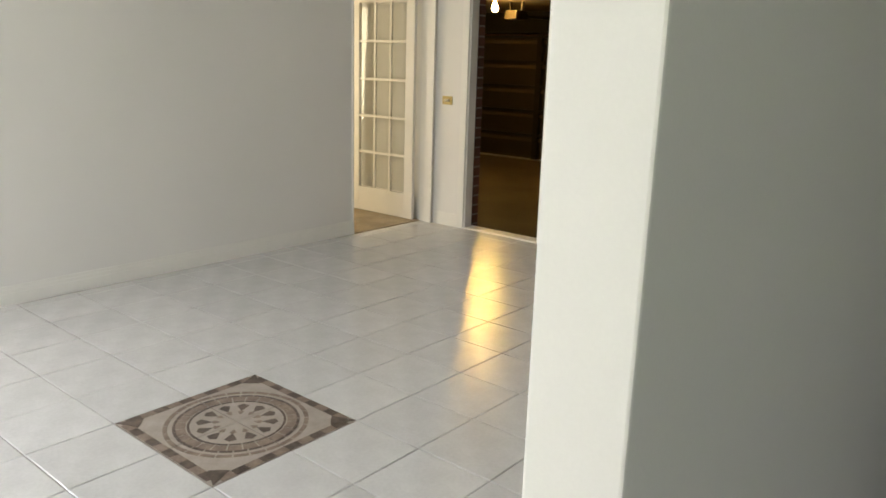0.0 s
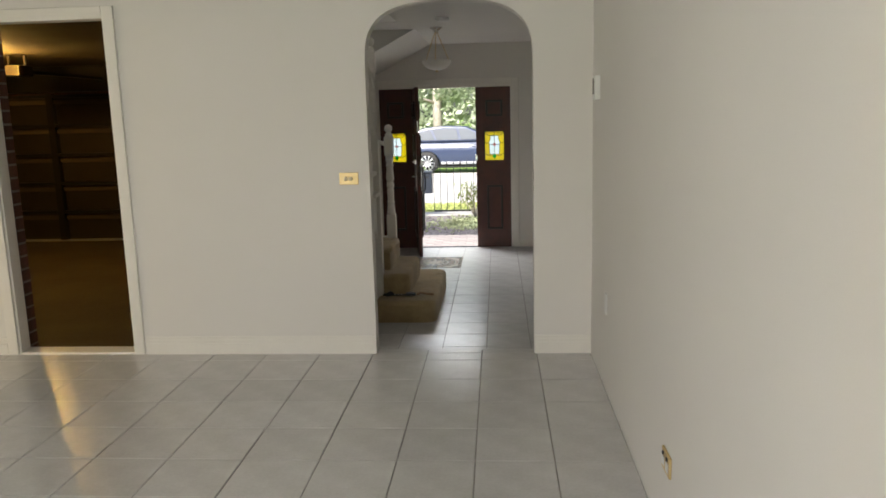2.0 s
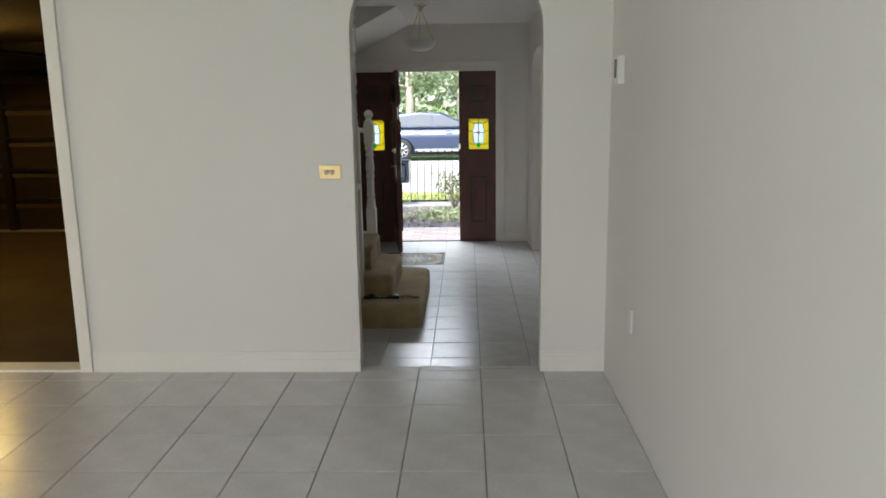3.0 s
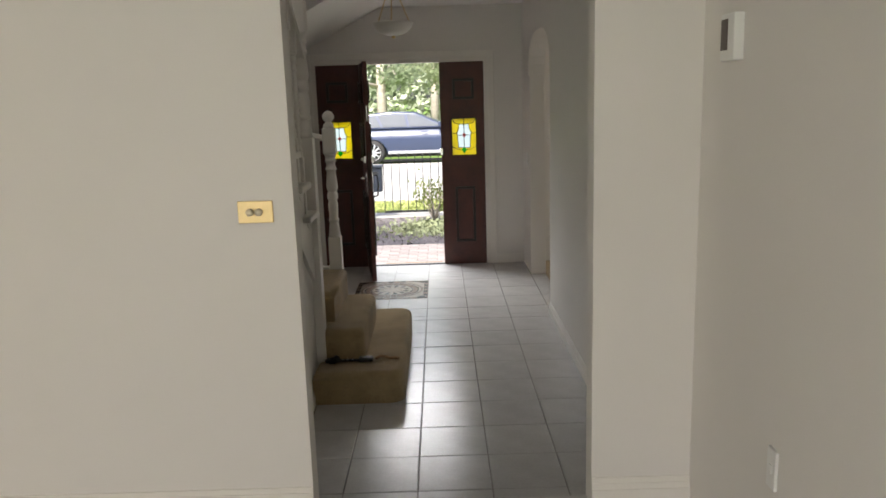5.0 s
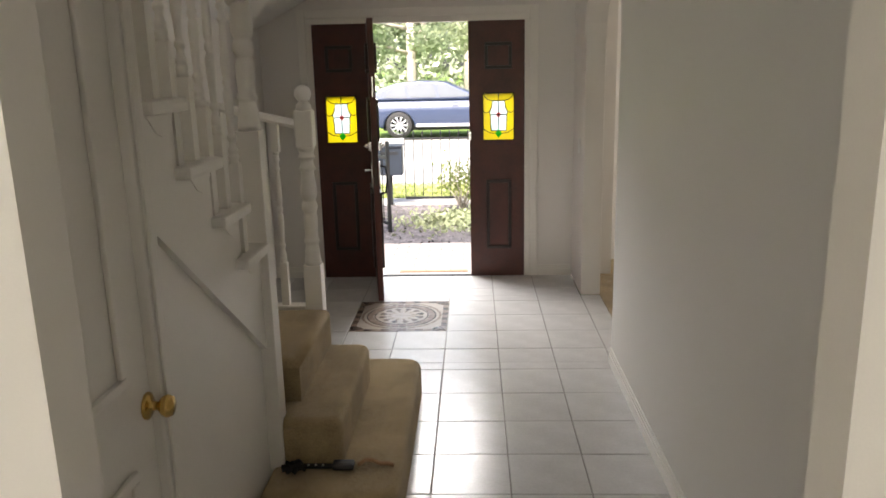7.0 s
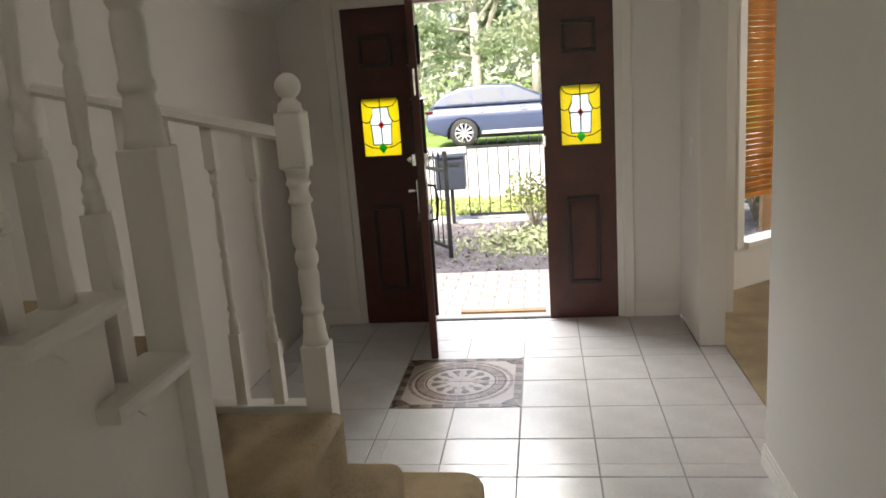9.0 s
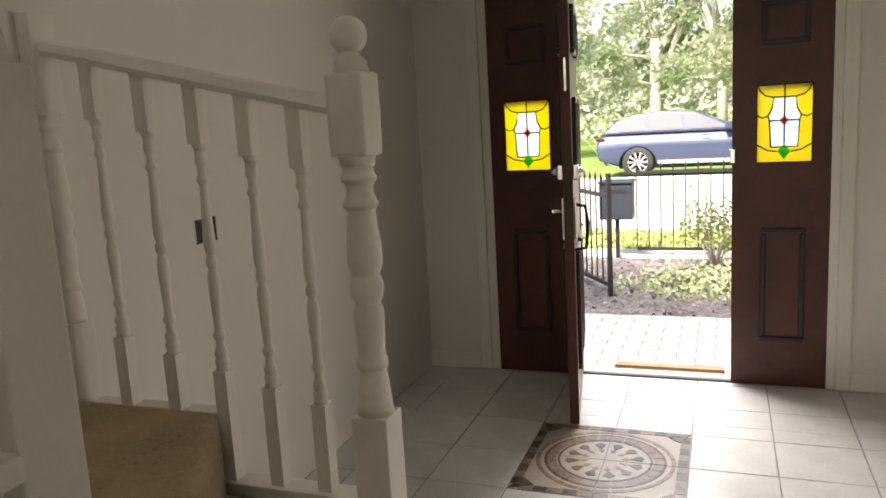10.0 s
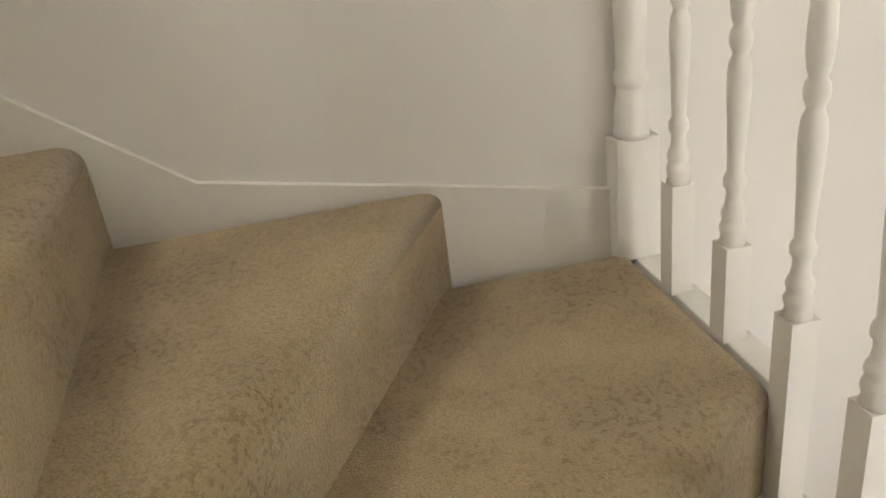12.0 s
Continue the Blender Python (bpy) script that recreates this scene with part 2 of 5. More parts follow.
def lathe(bm, profile, x=0.0, y=0.0, steps=16, close=True):
    """Turns (radius, height) pairs round a vertical line."""
    rings = []
    for r, z in profile:
        rings.append([bm.verts.new((x + r * math.cos(2 * math.pi * i / steps), y + r * math.sin(2 * math.pi * i / steps), z)) for i in range(steps)])
    for a, b in zip(rings, rings[1:]):
        for i in range(steps):
            f = bm.faces.new((a[i], a[(i + 1) % steps], b[(i + 1) % steps], b[i]))
            f.smooth = True
    if close:
        bm.faces.new(rings[0][::-1])
        bm.faces.new(rings[-1])


def tube(bm, pts, r, sides=8, r_end=None):
    """A round bar along a line of points."""
    pts = [Vector(p) for p in pts]
    rings = []
    for i, p in enumerate(pts):
        d = (pts[min(i + 1, len(pts) - 1)] - pts[max(i - 1, 0)]).normalized()
        u = d.orthogonal().normalized()
        if abs(d.z) < 0.95:
            u = d.cross(Vector((0, 0, 1))).normalized()
        w = d.cross(u)
        rr = r if r_end is None else r + (r_end - r) * i / (len(pts) - 1)
        rings.append([bm.verts.new(p + rr * (math.cos(2 * math.pi * k / sides) * u + math.sin(2 * math.pi * k / sides) * w)) for k in range(sides)])
    for a, b in zip(rings, rings[1:]):
        for i in range(sides):
            f = bm.faces.new((a[i], a[(i + 1) % sides], b[(i + 1) % sides], b[i]))
            f.smooth = True
    bm.faces.new(rings[0][::-1])
    bm.faces.new(rings[-1])


def mesh_of(name, bm, material):
    me = bpy.data.meshes.new(name)
    bmesh.ops.recalc_face_normals(bm, faces=bm.faces[:])
    bm.to_mesh(me)
    bm.free()
    me.materials.append(material)
    return me


def part(name, bm, material, parent=None, label=""):
    ob = new(name, mesh_of(name, bm, material))
    if parent:
        ob.parent = parent
    if label:
        ob["label"] = label
    return ob


def thing(name, at, label, category, group="", kind=""):
    ob = new(name)
    ob.location = at
    ob.empty_display_size = 0.05
    return tagged(ob, label, category, group, kind)


def lone(name, bm, material, label, category, group="", kind=""):
    return tagged(part(name, bm, material), label, category, group, kind)


def boxes(name, rows, material, label, category, kind="structure", bevel=0.0):
    bm = bmesh.new()
    for r in rows:
        box(bm, *r, bevel=bevel)
    return lone(name, bm, material, label, category, kind=kind)


# ---- structure ----
HALL, ROOM = 0.0, 0.26  # floor levels: the hall lies one step below the room
CEIL_R, CEIL_H = 2.82, 2.62

# The low-y openings in wall_left and wall_side are made up for the lamps.
boxes("wall_left", [(-4.32, -4.2, -3.5, -1.4, 0, CEIL_R), (-4.32, -4.2, -1.4, -0.3, 0, 0.55), (-4.32, -4.2, -1.4, -0.3, 2.45, CEIL_R), (-4.32, -4.2, -0.3, 4.19, 0, CEIL_R), (-4.32, -4.2, 4.19, 5.04, 2.35, CEIL_R)], WALL, "white painted plaster wall of the tiled living room", "wall")
boxes("wall_right", [(0.0, 0.112, 0.453, 5.05, 0, CEIL_R)], WALL, "white painted plaster wall with brass sockets", "wall", bevel=0.004)
boxes("wall_hall_right", [(0.0, 0.16, 5.15, 8.45, 0, CEIL_H)], WALL, "white painted hallway wall with scuffs", "wall", bevel=0.006)
boxes("wall_pier", [(0.01, 0.155, 9.81, 10.4, 0, CEIL_H)], WALL, "white painted wall stub beside the front door", "wall", bevel=0.006)
boxes("wall_back", [(-4.32, -4.05, -3.65, -3.5, 0, CEIL_R), (-4.05, -0.6, -3.65, -3.5, 2.6, CEIL_R), (-4.05, -0.6, -3.65, -3.5, 0, 0.36), (-0.6, 3.6, -3.65, -3.5, 0, CEIL_R)], WALL, "white painted wall with a wide window", "wall")
boxes("wall_side", [(3.5, 3.62, -3.5, -2.8, 0, CEIL_R), (3.5, 3.62, -2.8, -0.6, 0, 0.8), (3.5, 3.62, -2.8, -0.6, 2.4, CEIL_R), (3.5, 3.62, -0.6, 5.1, 0, CEIL_R), (0.112, 3.5, 5.05, 5.17, 0, CEIL_R)], WALL, "plain white painted wall", "wall")

# the wall with the arch and the garage doorway
AX0, AX1, SPRING, CROWN = -1.336, -0.347, 2.04, 2.39


def arch_line():
    pts = [(AX1, SPRING)]
    mid, half = (AX0 + AX1) / 2, (AX1 - AX0) / 2
    for i in range(1, 24):
        a = math.pi * i / 24
        c, s = math.cos(a), math.sin(a)
        pts.append((mid + half * math.copysign(abs(c) ** 0.7, c), SPRING + (CROWN - SPRING) * s ** 0.7))
    return pts + [(AX0, SPRING)]


bm = bmesh.new()
outline = [(0.16, 0), (0.16, CEIL_R), (-2.905, CEIL_R), (-2.905, 0), (AX0, 0)] + arch_line()[::-1] + [(AX1, 0)]
prism(bm, outline[::-1], 5.05, 5.15, "y")
box(bm, -3.696, -2.905, 5.05, 5.15, 2.352, CEIL_R)
box(bm, -8.6, -3.696, 5.05, 5.15, 0, CEIL_R)
lone("wall_arch", bm, WALL, "white painted wall with a rounded archway", "wall", kind="structure")

bm = bmesh.new()
head = [(8.45, CEIL_H), (8.45, 1.9)] + [(9.13 - 0.68 * math.copysign(abs(math.cos(math.pi * i / 16)) ** 0.75, math.cos(math.pi * i / 16)), 1.9 + 0.36 * math.sin(math.pi * i / 16) ** 0.75) for i in range(1, 16)] + [(9.81, 1.9), (9.81, CEIL_H)]
prism(bm, head, 0.0, 0.155, "x")
lone("wall_arch_head", bm, WALL, "white arched head over the front room opening", "wall", kind="structure")

DX0, DX1, DTOP = -2.13, -0.335, 2.13
boxes("wall_front", [(-2.62, DX0, 10.4, 10.6, 0, CEIL_H), (DX0, DX1, 10.4, 10.6, DTOP, CEIL_H), (DX1, 0.34, 10.4, 10.6, 0, CEIL_H)], WALL, "white painted wall round the front door", "wall")
boxes("wall_stair", [(-2.62, -2.496, 5.15, 10.4, 0, 4.8)], WALL, "white painted wall behind the stairs", "wall")
boxes("ceiling_room", [(-4.32, 3.62, -3.65, 5.17, CEIL_R, CEIL_R + 0.1)], CEIL, "white plaster ceiling", "ceiling")
boxes("ceiling_hall", [(-1.5, 0.16, 5.15, 10.6, CEIL_H, CEIL_H + 0.1), (-2.62, -1.5, 7.95, 10.6, CEIL_H, CEIL_H + 0.1), (-2.62, -1.5, 5.25, 7.95, 4.8, 4.9), (-1.5, -1.44, 5.25, 7.95, CEIL_H + 0.1, 4.9), (-2.62, -1.44, 7.95, 8.01, CEIL_H + 0.1, 4.9), (-2.62, -1.44, 4.99, 5.25, CEIL_R + 0.1, 4.9)], CEIL, "white plaster ceiling with an open stairwell", "ceiling")

bm = bmesh.new()
prism(bm, [(-1.4, CEIL_H), (-2.496, CEIL_H), (-2.496, 2.06)], 8.6, 10.4, "y")
prism(bm, [(-1.4, CEIL_H - 0.002), (-1.46, CEIL_H - 0.002), (-2.49, 2.085), (-2.49, 2.05)], 8.575, 8.6, "y")
lone("ceiling_rake", bm, CEIL, "sloping white bulkhead under the upper floor", "bulkhead", kind="structure")

# ground under the whole place, and floors
boxes("ground", [(-400, 400, -400, 900, -0.5, -0.14)], LAWN, "wide grassy ground round the house", "ground")
floor_room = boxes("floor_room", [(-4.2, 0.112, -3.5, 5.05, -0.13, ROOM - 0.006), (0.112, 3.5, -3.5, 5.05, -0.13, ROOM - 0.006), (AX0, AX1, 5.05, 5.11, -0.13, ROOM - 0.006)], GROUT, "pale glazed tile floor with grey grout", "floor")
floor_hall = boxes("floor_hall", [(-2.496, 0.0, 5.14, 8.45, -0.13, -0.006), (-2.496, 0.155, 8.45, 9.81, -0.13, -0.006), (-2.496, 0.01, 9.81, 10.4, -0.13, -0.006)], GROUT, "pale glazed tile hallway floor", "floor")
boxes("arch_step", [(AX0, AX1, 5.11, 5.14, -0.13, ROOM)], TILE, "tiled step down from the room to the hall", "step", bevel=0.004)
boxes("floor_carpet", [(0.155, 4.2, 8.45, 12.4, -0.13, 0.006), (0.155, 4.2, 5.25, 8.45, -0.13, 0.006)], CARPET, "beige carpet of the front room", "carpet")
boxes("floor_left_room", [(-8.0, -4.2, 1.0, 5.04, -0.13, ROOM + 0.004)], CARPET, "tan carpet beyond the french door", "carpet")
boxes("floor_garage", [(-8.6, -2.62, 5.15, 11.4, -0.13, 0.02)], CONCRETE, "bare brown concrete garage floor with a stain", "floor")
boxes("wall_garage", [(-8.72, -8.6, 5.05, 11.5, 0, 2.65), (-8.6, -2.62, 11.36, 11.5, 0, 2.65), (-2.64, -2.622, 5.15, 11.36, 0, 2.6)], BRICK, "dark brick garage wall", "wall")
boxes("ceiling_garage", [(-8.72, -2.62, 5.15, 11.5, 2.55, 2.65)], CONCRETE, "plaster garage ceiling, dimness put into its dark colour", "ceiling")
boxes("wall_left_room", [(-8.1, -8.0, 1.0, 5.05, 0, 2.82), (-8.0, -4.32, 0.9, 1.0, 0, 2.82)], WALL, "cream wall of the room beyond the french door", "wall")
boxes("ceiling_left_room", [(-8.1, -4.32, 0.9, 5.05, 2.82, 2.92)], CEIL, "white plaster ceiling", "ceiling")
# front room with its bay
boxes("wall_front_room", [(4.2, 4.32, 5.25, 12.4, 0, 2.62), (0.16, 4.2, 5.17, 5.25, 0, 2.62), (1.66, 4.2, 11.9, 12.4, 0, 2.62), (0.16, 0.3, 10.6, 10.78, 0, 2.62)], WALL, "white wall of the carpeted front room", "wall")
boxes("ceiling_front_room", [(0.16, 4.32, 5.25, 10.6, 2.62, 2.76), (0.16, 4.32, 10.6, 12.6, 2.62, 2.76)], CEIL, "white plaster ceiling", "ceiling")


def skirt(name, rows, h=0.1, level=0.0):
    """A skirting board: a flat board with a moulded lip along its top."""
    bm = bmesh.new()
    for x0, x1, y0, y1, side in rows:
        t = 0.014
        nx, ny = {"+x": (1, 0), "-x": (-1, 0), "+y": (0, 1), "-y": (0, -1)}[side]
        for d, lo, hi in ((t, 0, h * 0.62), (t * 0.7, h * 0.62, h * 0.82), (t * 0.45, h * 0.82, h)):
            if nx:
                a, b = sorted((x0, x0 + nx * d))
                box(bm, a, b, y0, y1, level + lo, level + hi)
            else:
                a, b = sorted((y0, y0 + ny * d))
                box(bm, x0, x1, a, b, level + lo, level + hi)
    return lone(name, bm, TRIM, "cream painted moulded skirting board", "baseboard", kind="structure")


skirt("baseboard_room", [(-2.835, AX0, 5.05, 5.05, "-y"), (AX1, 0.0, 5.05, 5.05, "-y"), (-4.2, -4.2, -3.5, 4.19, "+x"), (-4.04, -3.765, 5.05, 5.05, "-y")], 0.115, ROOM)
skirt("baseboard_hall", [(0.0, 0.0, 5.16, 8.45, "-x"), (DX1 + 0.06, 0.0, 10.4, 10.4, "-y"), (-2.496, -2.19, 10.4, 10.4, "-y"), (-1.621, -1.621, 5.985, 6.68, "+x")], 0.09, HALL)

# ---- front door ----


def moulding(bm, cx, cz, w, h, y, t=0.02, b=0.025):
    """A raised rectangular moulding on a panel that faces -y."""
    for x0, x1, z0, z1 in ((-w / 2, w / 2, h / 2 - b, h / 2), (-w / 2, w / 2, -h / 2, -h / 2 + b), (-w / 2, -w / 2 + b, -h / 2 + b, h / 2 - b), (w / 2 - b, w / 2, -h / 2 + b, h / 2 - b)):
        box(bm, cx + x0, cx + x1, y - t, y, cz + z0, cz + z1, bevel=0.006)


def ring_plate(bm, x0, x1, z0, z1, y0, y1, holes):
    """A board facing -y with a row of rectangular holes, one above another: (x0, x1, z0, z1) each."""
    z = z0
    for hx0, hx1, hz0, hz1 in holes:
        box(bm, x0, x1, y0, y1, z, hz0)
        box(bm, x0, hx0, y0, y1, hz0, hz1)
        box(bm, hx1, x1, y0, y1, hz0, hz1)
        z = hz1
    box(bm, x0, x1, y0, y1, z, z1)


def stained_glass(owner, cx, cz, y, w=0.25, h=0.375):
    """A leaded light: yellow field, pale vase-shaped middle, red and green diamonds."""
    for sx in (1, -1):
        side = [(0, -0.5), (0.5, -0.5), (0.5, 0.5), (0, 0.5), (0, 0.34), (0.2, 0.34), (0.22, 0.2), (0.3, 0.1), (0.27, 0.05), (0.24, -0.3), (0, -0.3)]
        bm = bmesh.new()
        prism(bm, [(cx + sx * a * w, cz + b * h) for a, b in side], y, y + 0.004, "y")
        part("yellow_glass", bm, YELLOW, owner, "yellow cathedral glass")

    def flat(name, pts, material, dy, label):
        bm = bmesh.new()
        prism(bm, [(cx + a * w, cz + b * h) for a, b in pts], y - dy, y - dy + 0.0025, "y")
        part(name, bm, material, owner, label)

    vase = [(-0.24, -0.3), (0.24, -0.3), (0.27, 0.05), (0.3, 0.1), (0.22, 0.2), (0.2, 0.34), (-0.2, 0.34), (-0.22, 0.2), (-0.3, 0.1), (-0.27, 0.05)]
    flat("pale_glass", vase, MILK, 0.006, "milky pale glass")
    flat("red_glass", [(0, -0.03), (0.085, 0.04), (0, 0.11), (-0.085, 0.04)], RED, 0.01, "red glass diamond")
    flat("green_glass", [(0, -0.46), (0.12, -0.36), (0, -0.26), (-0.12, -0.36)], GREEN, 0.01, "green glass diamond")
    bm = bmesh.new()
    s = 0.0038

    def came(*pts):
        tube(bm, [(cx + a * w, y - 0.011, cz + b * h) for a, b in pts], s, 5)

    came(*vase, vase[0])
    came((0, -0.26), (0, 0.5))
    came((-0.27, 0.04), (0.27, 0.04))
    for sx in (-1, 1):
        came((sx * 0.2, 0.34), (sx * 0.34, 0.36), (sx * 0.44, 0.43), (sx * 0.48, 0.5))
        came((sx * 0.3, 0.1), (sx * 0.4, 0.08), (sx * 0.5, 0.12))
        came((sx * 0.12, -0.36), (sx * 0.3, -0.34), (sx * 0.5, -0.26))
    for a, b in (((-0.5, -0.5), (-0.5, 0.5)), ((0.5, -0.5), (0.5, 0.5)), ((-0.5, 0.5), (0.5, 0.5)), ((-0.5, -0.5), (0.5, -0.5))):
        came(a, b)
    part("lead_came", bm, LEAD, owner, "black lead strips")


PANEL_Y = 10.405


def side_panel(x0, x1, gx):
    own = thing("side_panel", (x0, PANEL_Y, 0), "fixed dark mahogany door panel with stained glass", "door panel", "panels beside the front door", "structure")
    own.location = (0, 0, 0)
    bm = bmesh.new()
    ring_plate(bm, x0, x1, -0.09, 2.075, PANEL_Y, PANEL_Y + 0.045, [(gx - 0.125, gx + 0.125, 1.14, 1.515)])
    part("board", bm, MAHOG, own)
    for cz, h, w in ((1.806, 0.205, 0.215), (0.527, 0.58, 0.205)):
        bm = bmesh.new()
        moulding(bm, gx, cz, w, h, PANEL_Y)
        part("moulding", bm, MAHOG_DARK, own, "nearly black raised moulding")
    stained_glass(own, gx, 1.3275, PANEL_Y + 0.012)
    return own


side_panel(-0.83, -0.385, -0.594)
side_panel(-2.075, -1.63, -1.868)

door_frame = thing("door_frame", (0, 0, 0), "cream painted frame round the mahogany front door", "door frame", kind="structure")
for nm, r in (("head", (-2.128, -0.337, 10.402, 10.5, 2.075, 2.128)), ("jamb", (-2.128, -2.075, 10.402, 10.5, -0.09, 2.075)), ("jamb", (-0.385, -0.337, 10.402, 10.5, -0.09, 2.075)), ("mullion", (-1.63, -1.605, 10.402, 10.47, -0.09, 2.075)), ("threshold", (-1.605, -0.83, 10.402, 10.43, -0.09, 0.01)), ("doorstep", (-1.605, -0.83, 10.432, 10.6, -0.1, -0.02))):
    bm = bmesh.new()
    box(bm, *r, bevel=0.003)
    part(nm, bm, IRON if nm == "threshold" else CONC if nm == "doorstep" else MAHOG if nm == "mullion" else TRIM, door_frame, {"threshold": "black threshold strip", "doorstep": "pale concrete doorstep"}.get(nm, ""))
arch_t = thing("architrave", (0, 0, 0), "cream painted architrave round the front door", "trim", kind="structure")
for r in ((DX1 - 0.01, DX1 + 0.055, 10.38, 10.4, 0, 2.185), (DX0 - 0.055, DX0 + 0.01, 10.38, 10.4, 0, 2.185), (DX0 + 0.01, DX1 - 0.01, 10.38, 10.4, 2.12, 2.185)):
    bm = bmesh.new()
    box(bm, *r, bevel=0.006)
    part("board", bm, TRIM, arch_t)

# the leaf, swung inwards: built flat along x from its hinge, then turned
LEAF_W = 0.765
leaf = thing("front_door", (-1.603, 10.43, 0.01), "open dark mahogany front door with chrome locks", "door", kind="structure")
leaf.rotation_euler = (0, 0, radians(-81.5))
bm = bmesh.new()
box(bm, 0, LEAF_W, -0.042, 0, 0, 2.06, bevel=0.003)
part("board", bm, MAHOG, leaf)
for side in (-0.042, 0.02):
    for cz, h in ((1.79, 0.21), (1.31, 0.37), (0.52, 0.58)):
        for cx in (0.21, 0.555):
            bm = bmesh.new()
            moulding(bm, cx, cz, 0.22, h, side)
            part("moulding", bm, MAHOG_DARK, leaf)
for s, d in ((-1, -0.042), (1, 0.0)):
    bm = bmesh.new()
    box(bm, LEAF_W - 0.08, LEAF_W - 0.045, min(d, d + s * 0.012), max(d, d + s * 0.012), 0.86, 1.05, bevel=0.004)
    plate = part("lock_plate", bm, CHROME, leaf, "long chrome lock plate")
    bm = bmesh.new()
    y1 = d + s * 0.05
    if s < 0:
        tube(bm, [(LEAF_W - 0.06, d, 0.99), (LEAF_W - 0.06, y1, 0.99)], 0.009)
        tube(bm, [(LEAF_W - 0.06, y1, 0.99), (LEAF_W - 0.12, y1 - 0.004, 0.985), (LEAF_W - 0.175, y1, 0.975)], 0.009, r_end=0.006)
        part("lever_handle", bm, CHROME, leaf, "curved chrome lever handle")
    else:
        tube(bm, [(LEAF_W - 0.06, d, 1.02), (LEAF_W - 0.06, y1, 1.01), (LEAF_W - 0.06, y1 + 0.012, 0.93), (LEAF_W - 0.06, y1, 0.82), (LEAF_W - 0.06, d, 0.81)], 0.009)
        part("pull_handle", bm, IRON, leaf, "dark curved pull handle")
    bm = bmesh.new()
    box(bm, LEAF_W - 0.09, LEAF_W - 0.02, min(d, d + s * 0.025), max(d, d + s * 0.025), 1.135, 1.2, bevel=0.005)
    part("rim_lock", bm, CHROME, leaf, "chrome rim lock")
    bm = bmesh.new()
    lathe(bm, [(0.016, 0), (0.02, 0.008), (0.012, 0.02), (0.0, 0.03)], steps=12, close=False)
    bmesh.ops.rotate(bm, verts=bm.verts, matrix=Matrix.Rotation(radians(-90 * s), 3, "X"))
    bmesh.ops.translate(bm, verts=bm.verts, vec=(LEAF_W - 0.055, d + s * 0.025, 1.168))
    part("lock_knob", bm, CHROME, leaf)
bm = bmesh.new()
box(bm, LEAF_W - 0.001, LEAF_W + 0.002, -0.034, -0.008, 0.88, 1.24)
part("strike_edge", bm, BROWNPL, leaf, "dark edge plate")
bm = bmesh.new()
box(bm, LEAF_W - 0.001, LEAF_W + 0.004, -0.026, -0.016, 1.52, 1.66)
part("edge_bolt", bm, CHROME, leaf, "chrome flush bolt")
bm = bmesh.new()
box(bm, -0.84, -0.815, 10.375, 10.404, 1.145, 1.215, bevel=0.004)
lone("lock_keeper", bm, CHROME, "small chrome lock keeper on the side panel", "lock keeper")

# ---- staircase ----
stairs = thing("staircase", (-1.6, 7.0, 0), "carpeted winding staircase with cream turned balustrade", "staircase", kind="structure")
stairs.location = (0, 0, 0)
SX = -1.6  # the outer string


def tread(pts, top, depth, bevel=0.04):
    bm = bmesh.new()
    prism(bm, pts, top - depth, top, "z", bevel=bevel, segments=6, top_only=True)
    bm.normal_update()
    for f in bm.faces:
        f.smooth = 0.03 < abs(f.normal.z) < 0.998
    return part("carpeted_step", bm, CARPET, stairs, "worn beige carpeted step")


def rounded(x0, x1, y0, y1, r):
    """A plan rectangle with its two +x corners rounded."""
    pts = [(x0, y0)]
    for cx, cy, a0 in ((x1 - r, y0 + r, -90), (x1 - r, y1 - r, 0)):
        for i in range(7):
            a = radians(a0 + 90 * i / 6)
            pts.append((cx + r * math.cos(a), cy + r * math.sin(a)))
    return pts + [(x0, y1)]


tread(rounded(-1.62, -1.095, 6.69, 8.08, 0.09), 0.188, 0.188)
tread(rounded(-1.62, -1.335, 6.92, 7.8, 0.05), 0.377, 0.19)
tread([(-1.53, 7.1), (-1.53, 7.79), (-2.1, 7.79), (-2.48, 7.5), (-1.9, 7.1)], 0.565, 0.56)
tread([(-1.69, 7.2), (-1.838, 7.5), (-1.905, 7.635), (-2.045, 7.83), (-2.12, 7.83), (-2.483, 7.83), (-2.483, 7.3), (-1.665, 7.15)], 0.755, 0.7)
tread([(-1.645, 7.06), (-2.483, 7.505), (-2.483, 6.9), (-1.645, 6.9)], 0.935, 0.8)
tread([(-1.645, 7.055), (-2.483, 6.985), (-2.483, 6.7), (-1.645, 6.7)], 1.1, 0.9)
RISE, GOING = 0.184, 0.243
for k in range(8):
    top, y1 = 1.27 + RISE * k, 6.76 - GOING * k
    tread([(-1.64, y1), (-2.483, y1), (-2.483, max(5.26, y1 - GOING - 0.06)), (-1.64, max(5.26, y1 - GOING - 0.06))], top, 0.26)


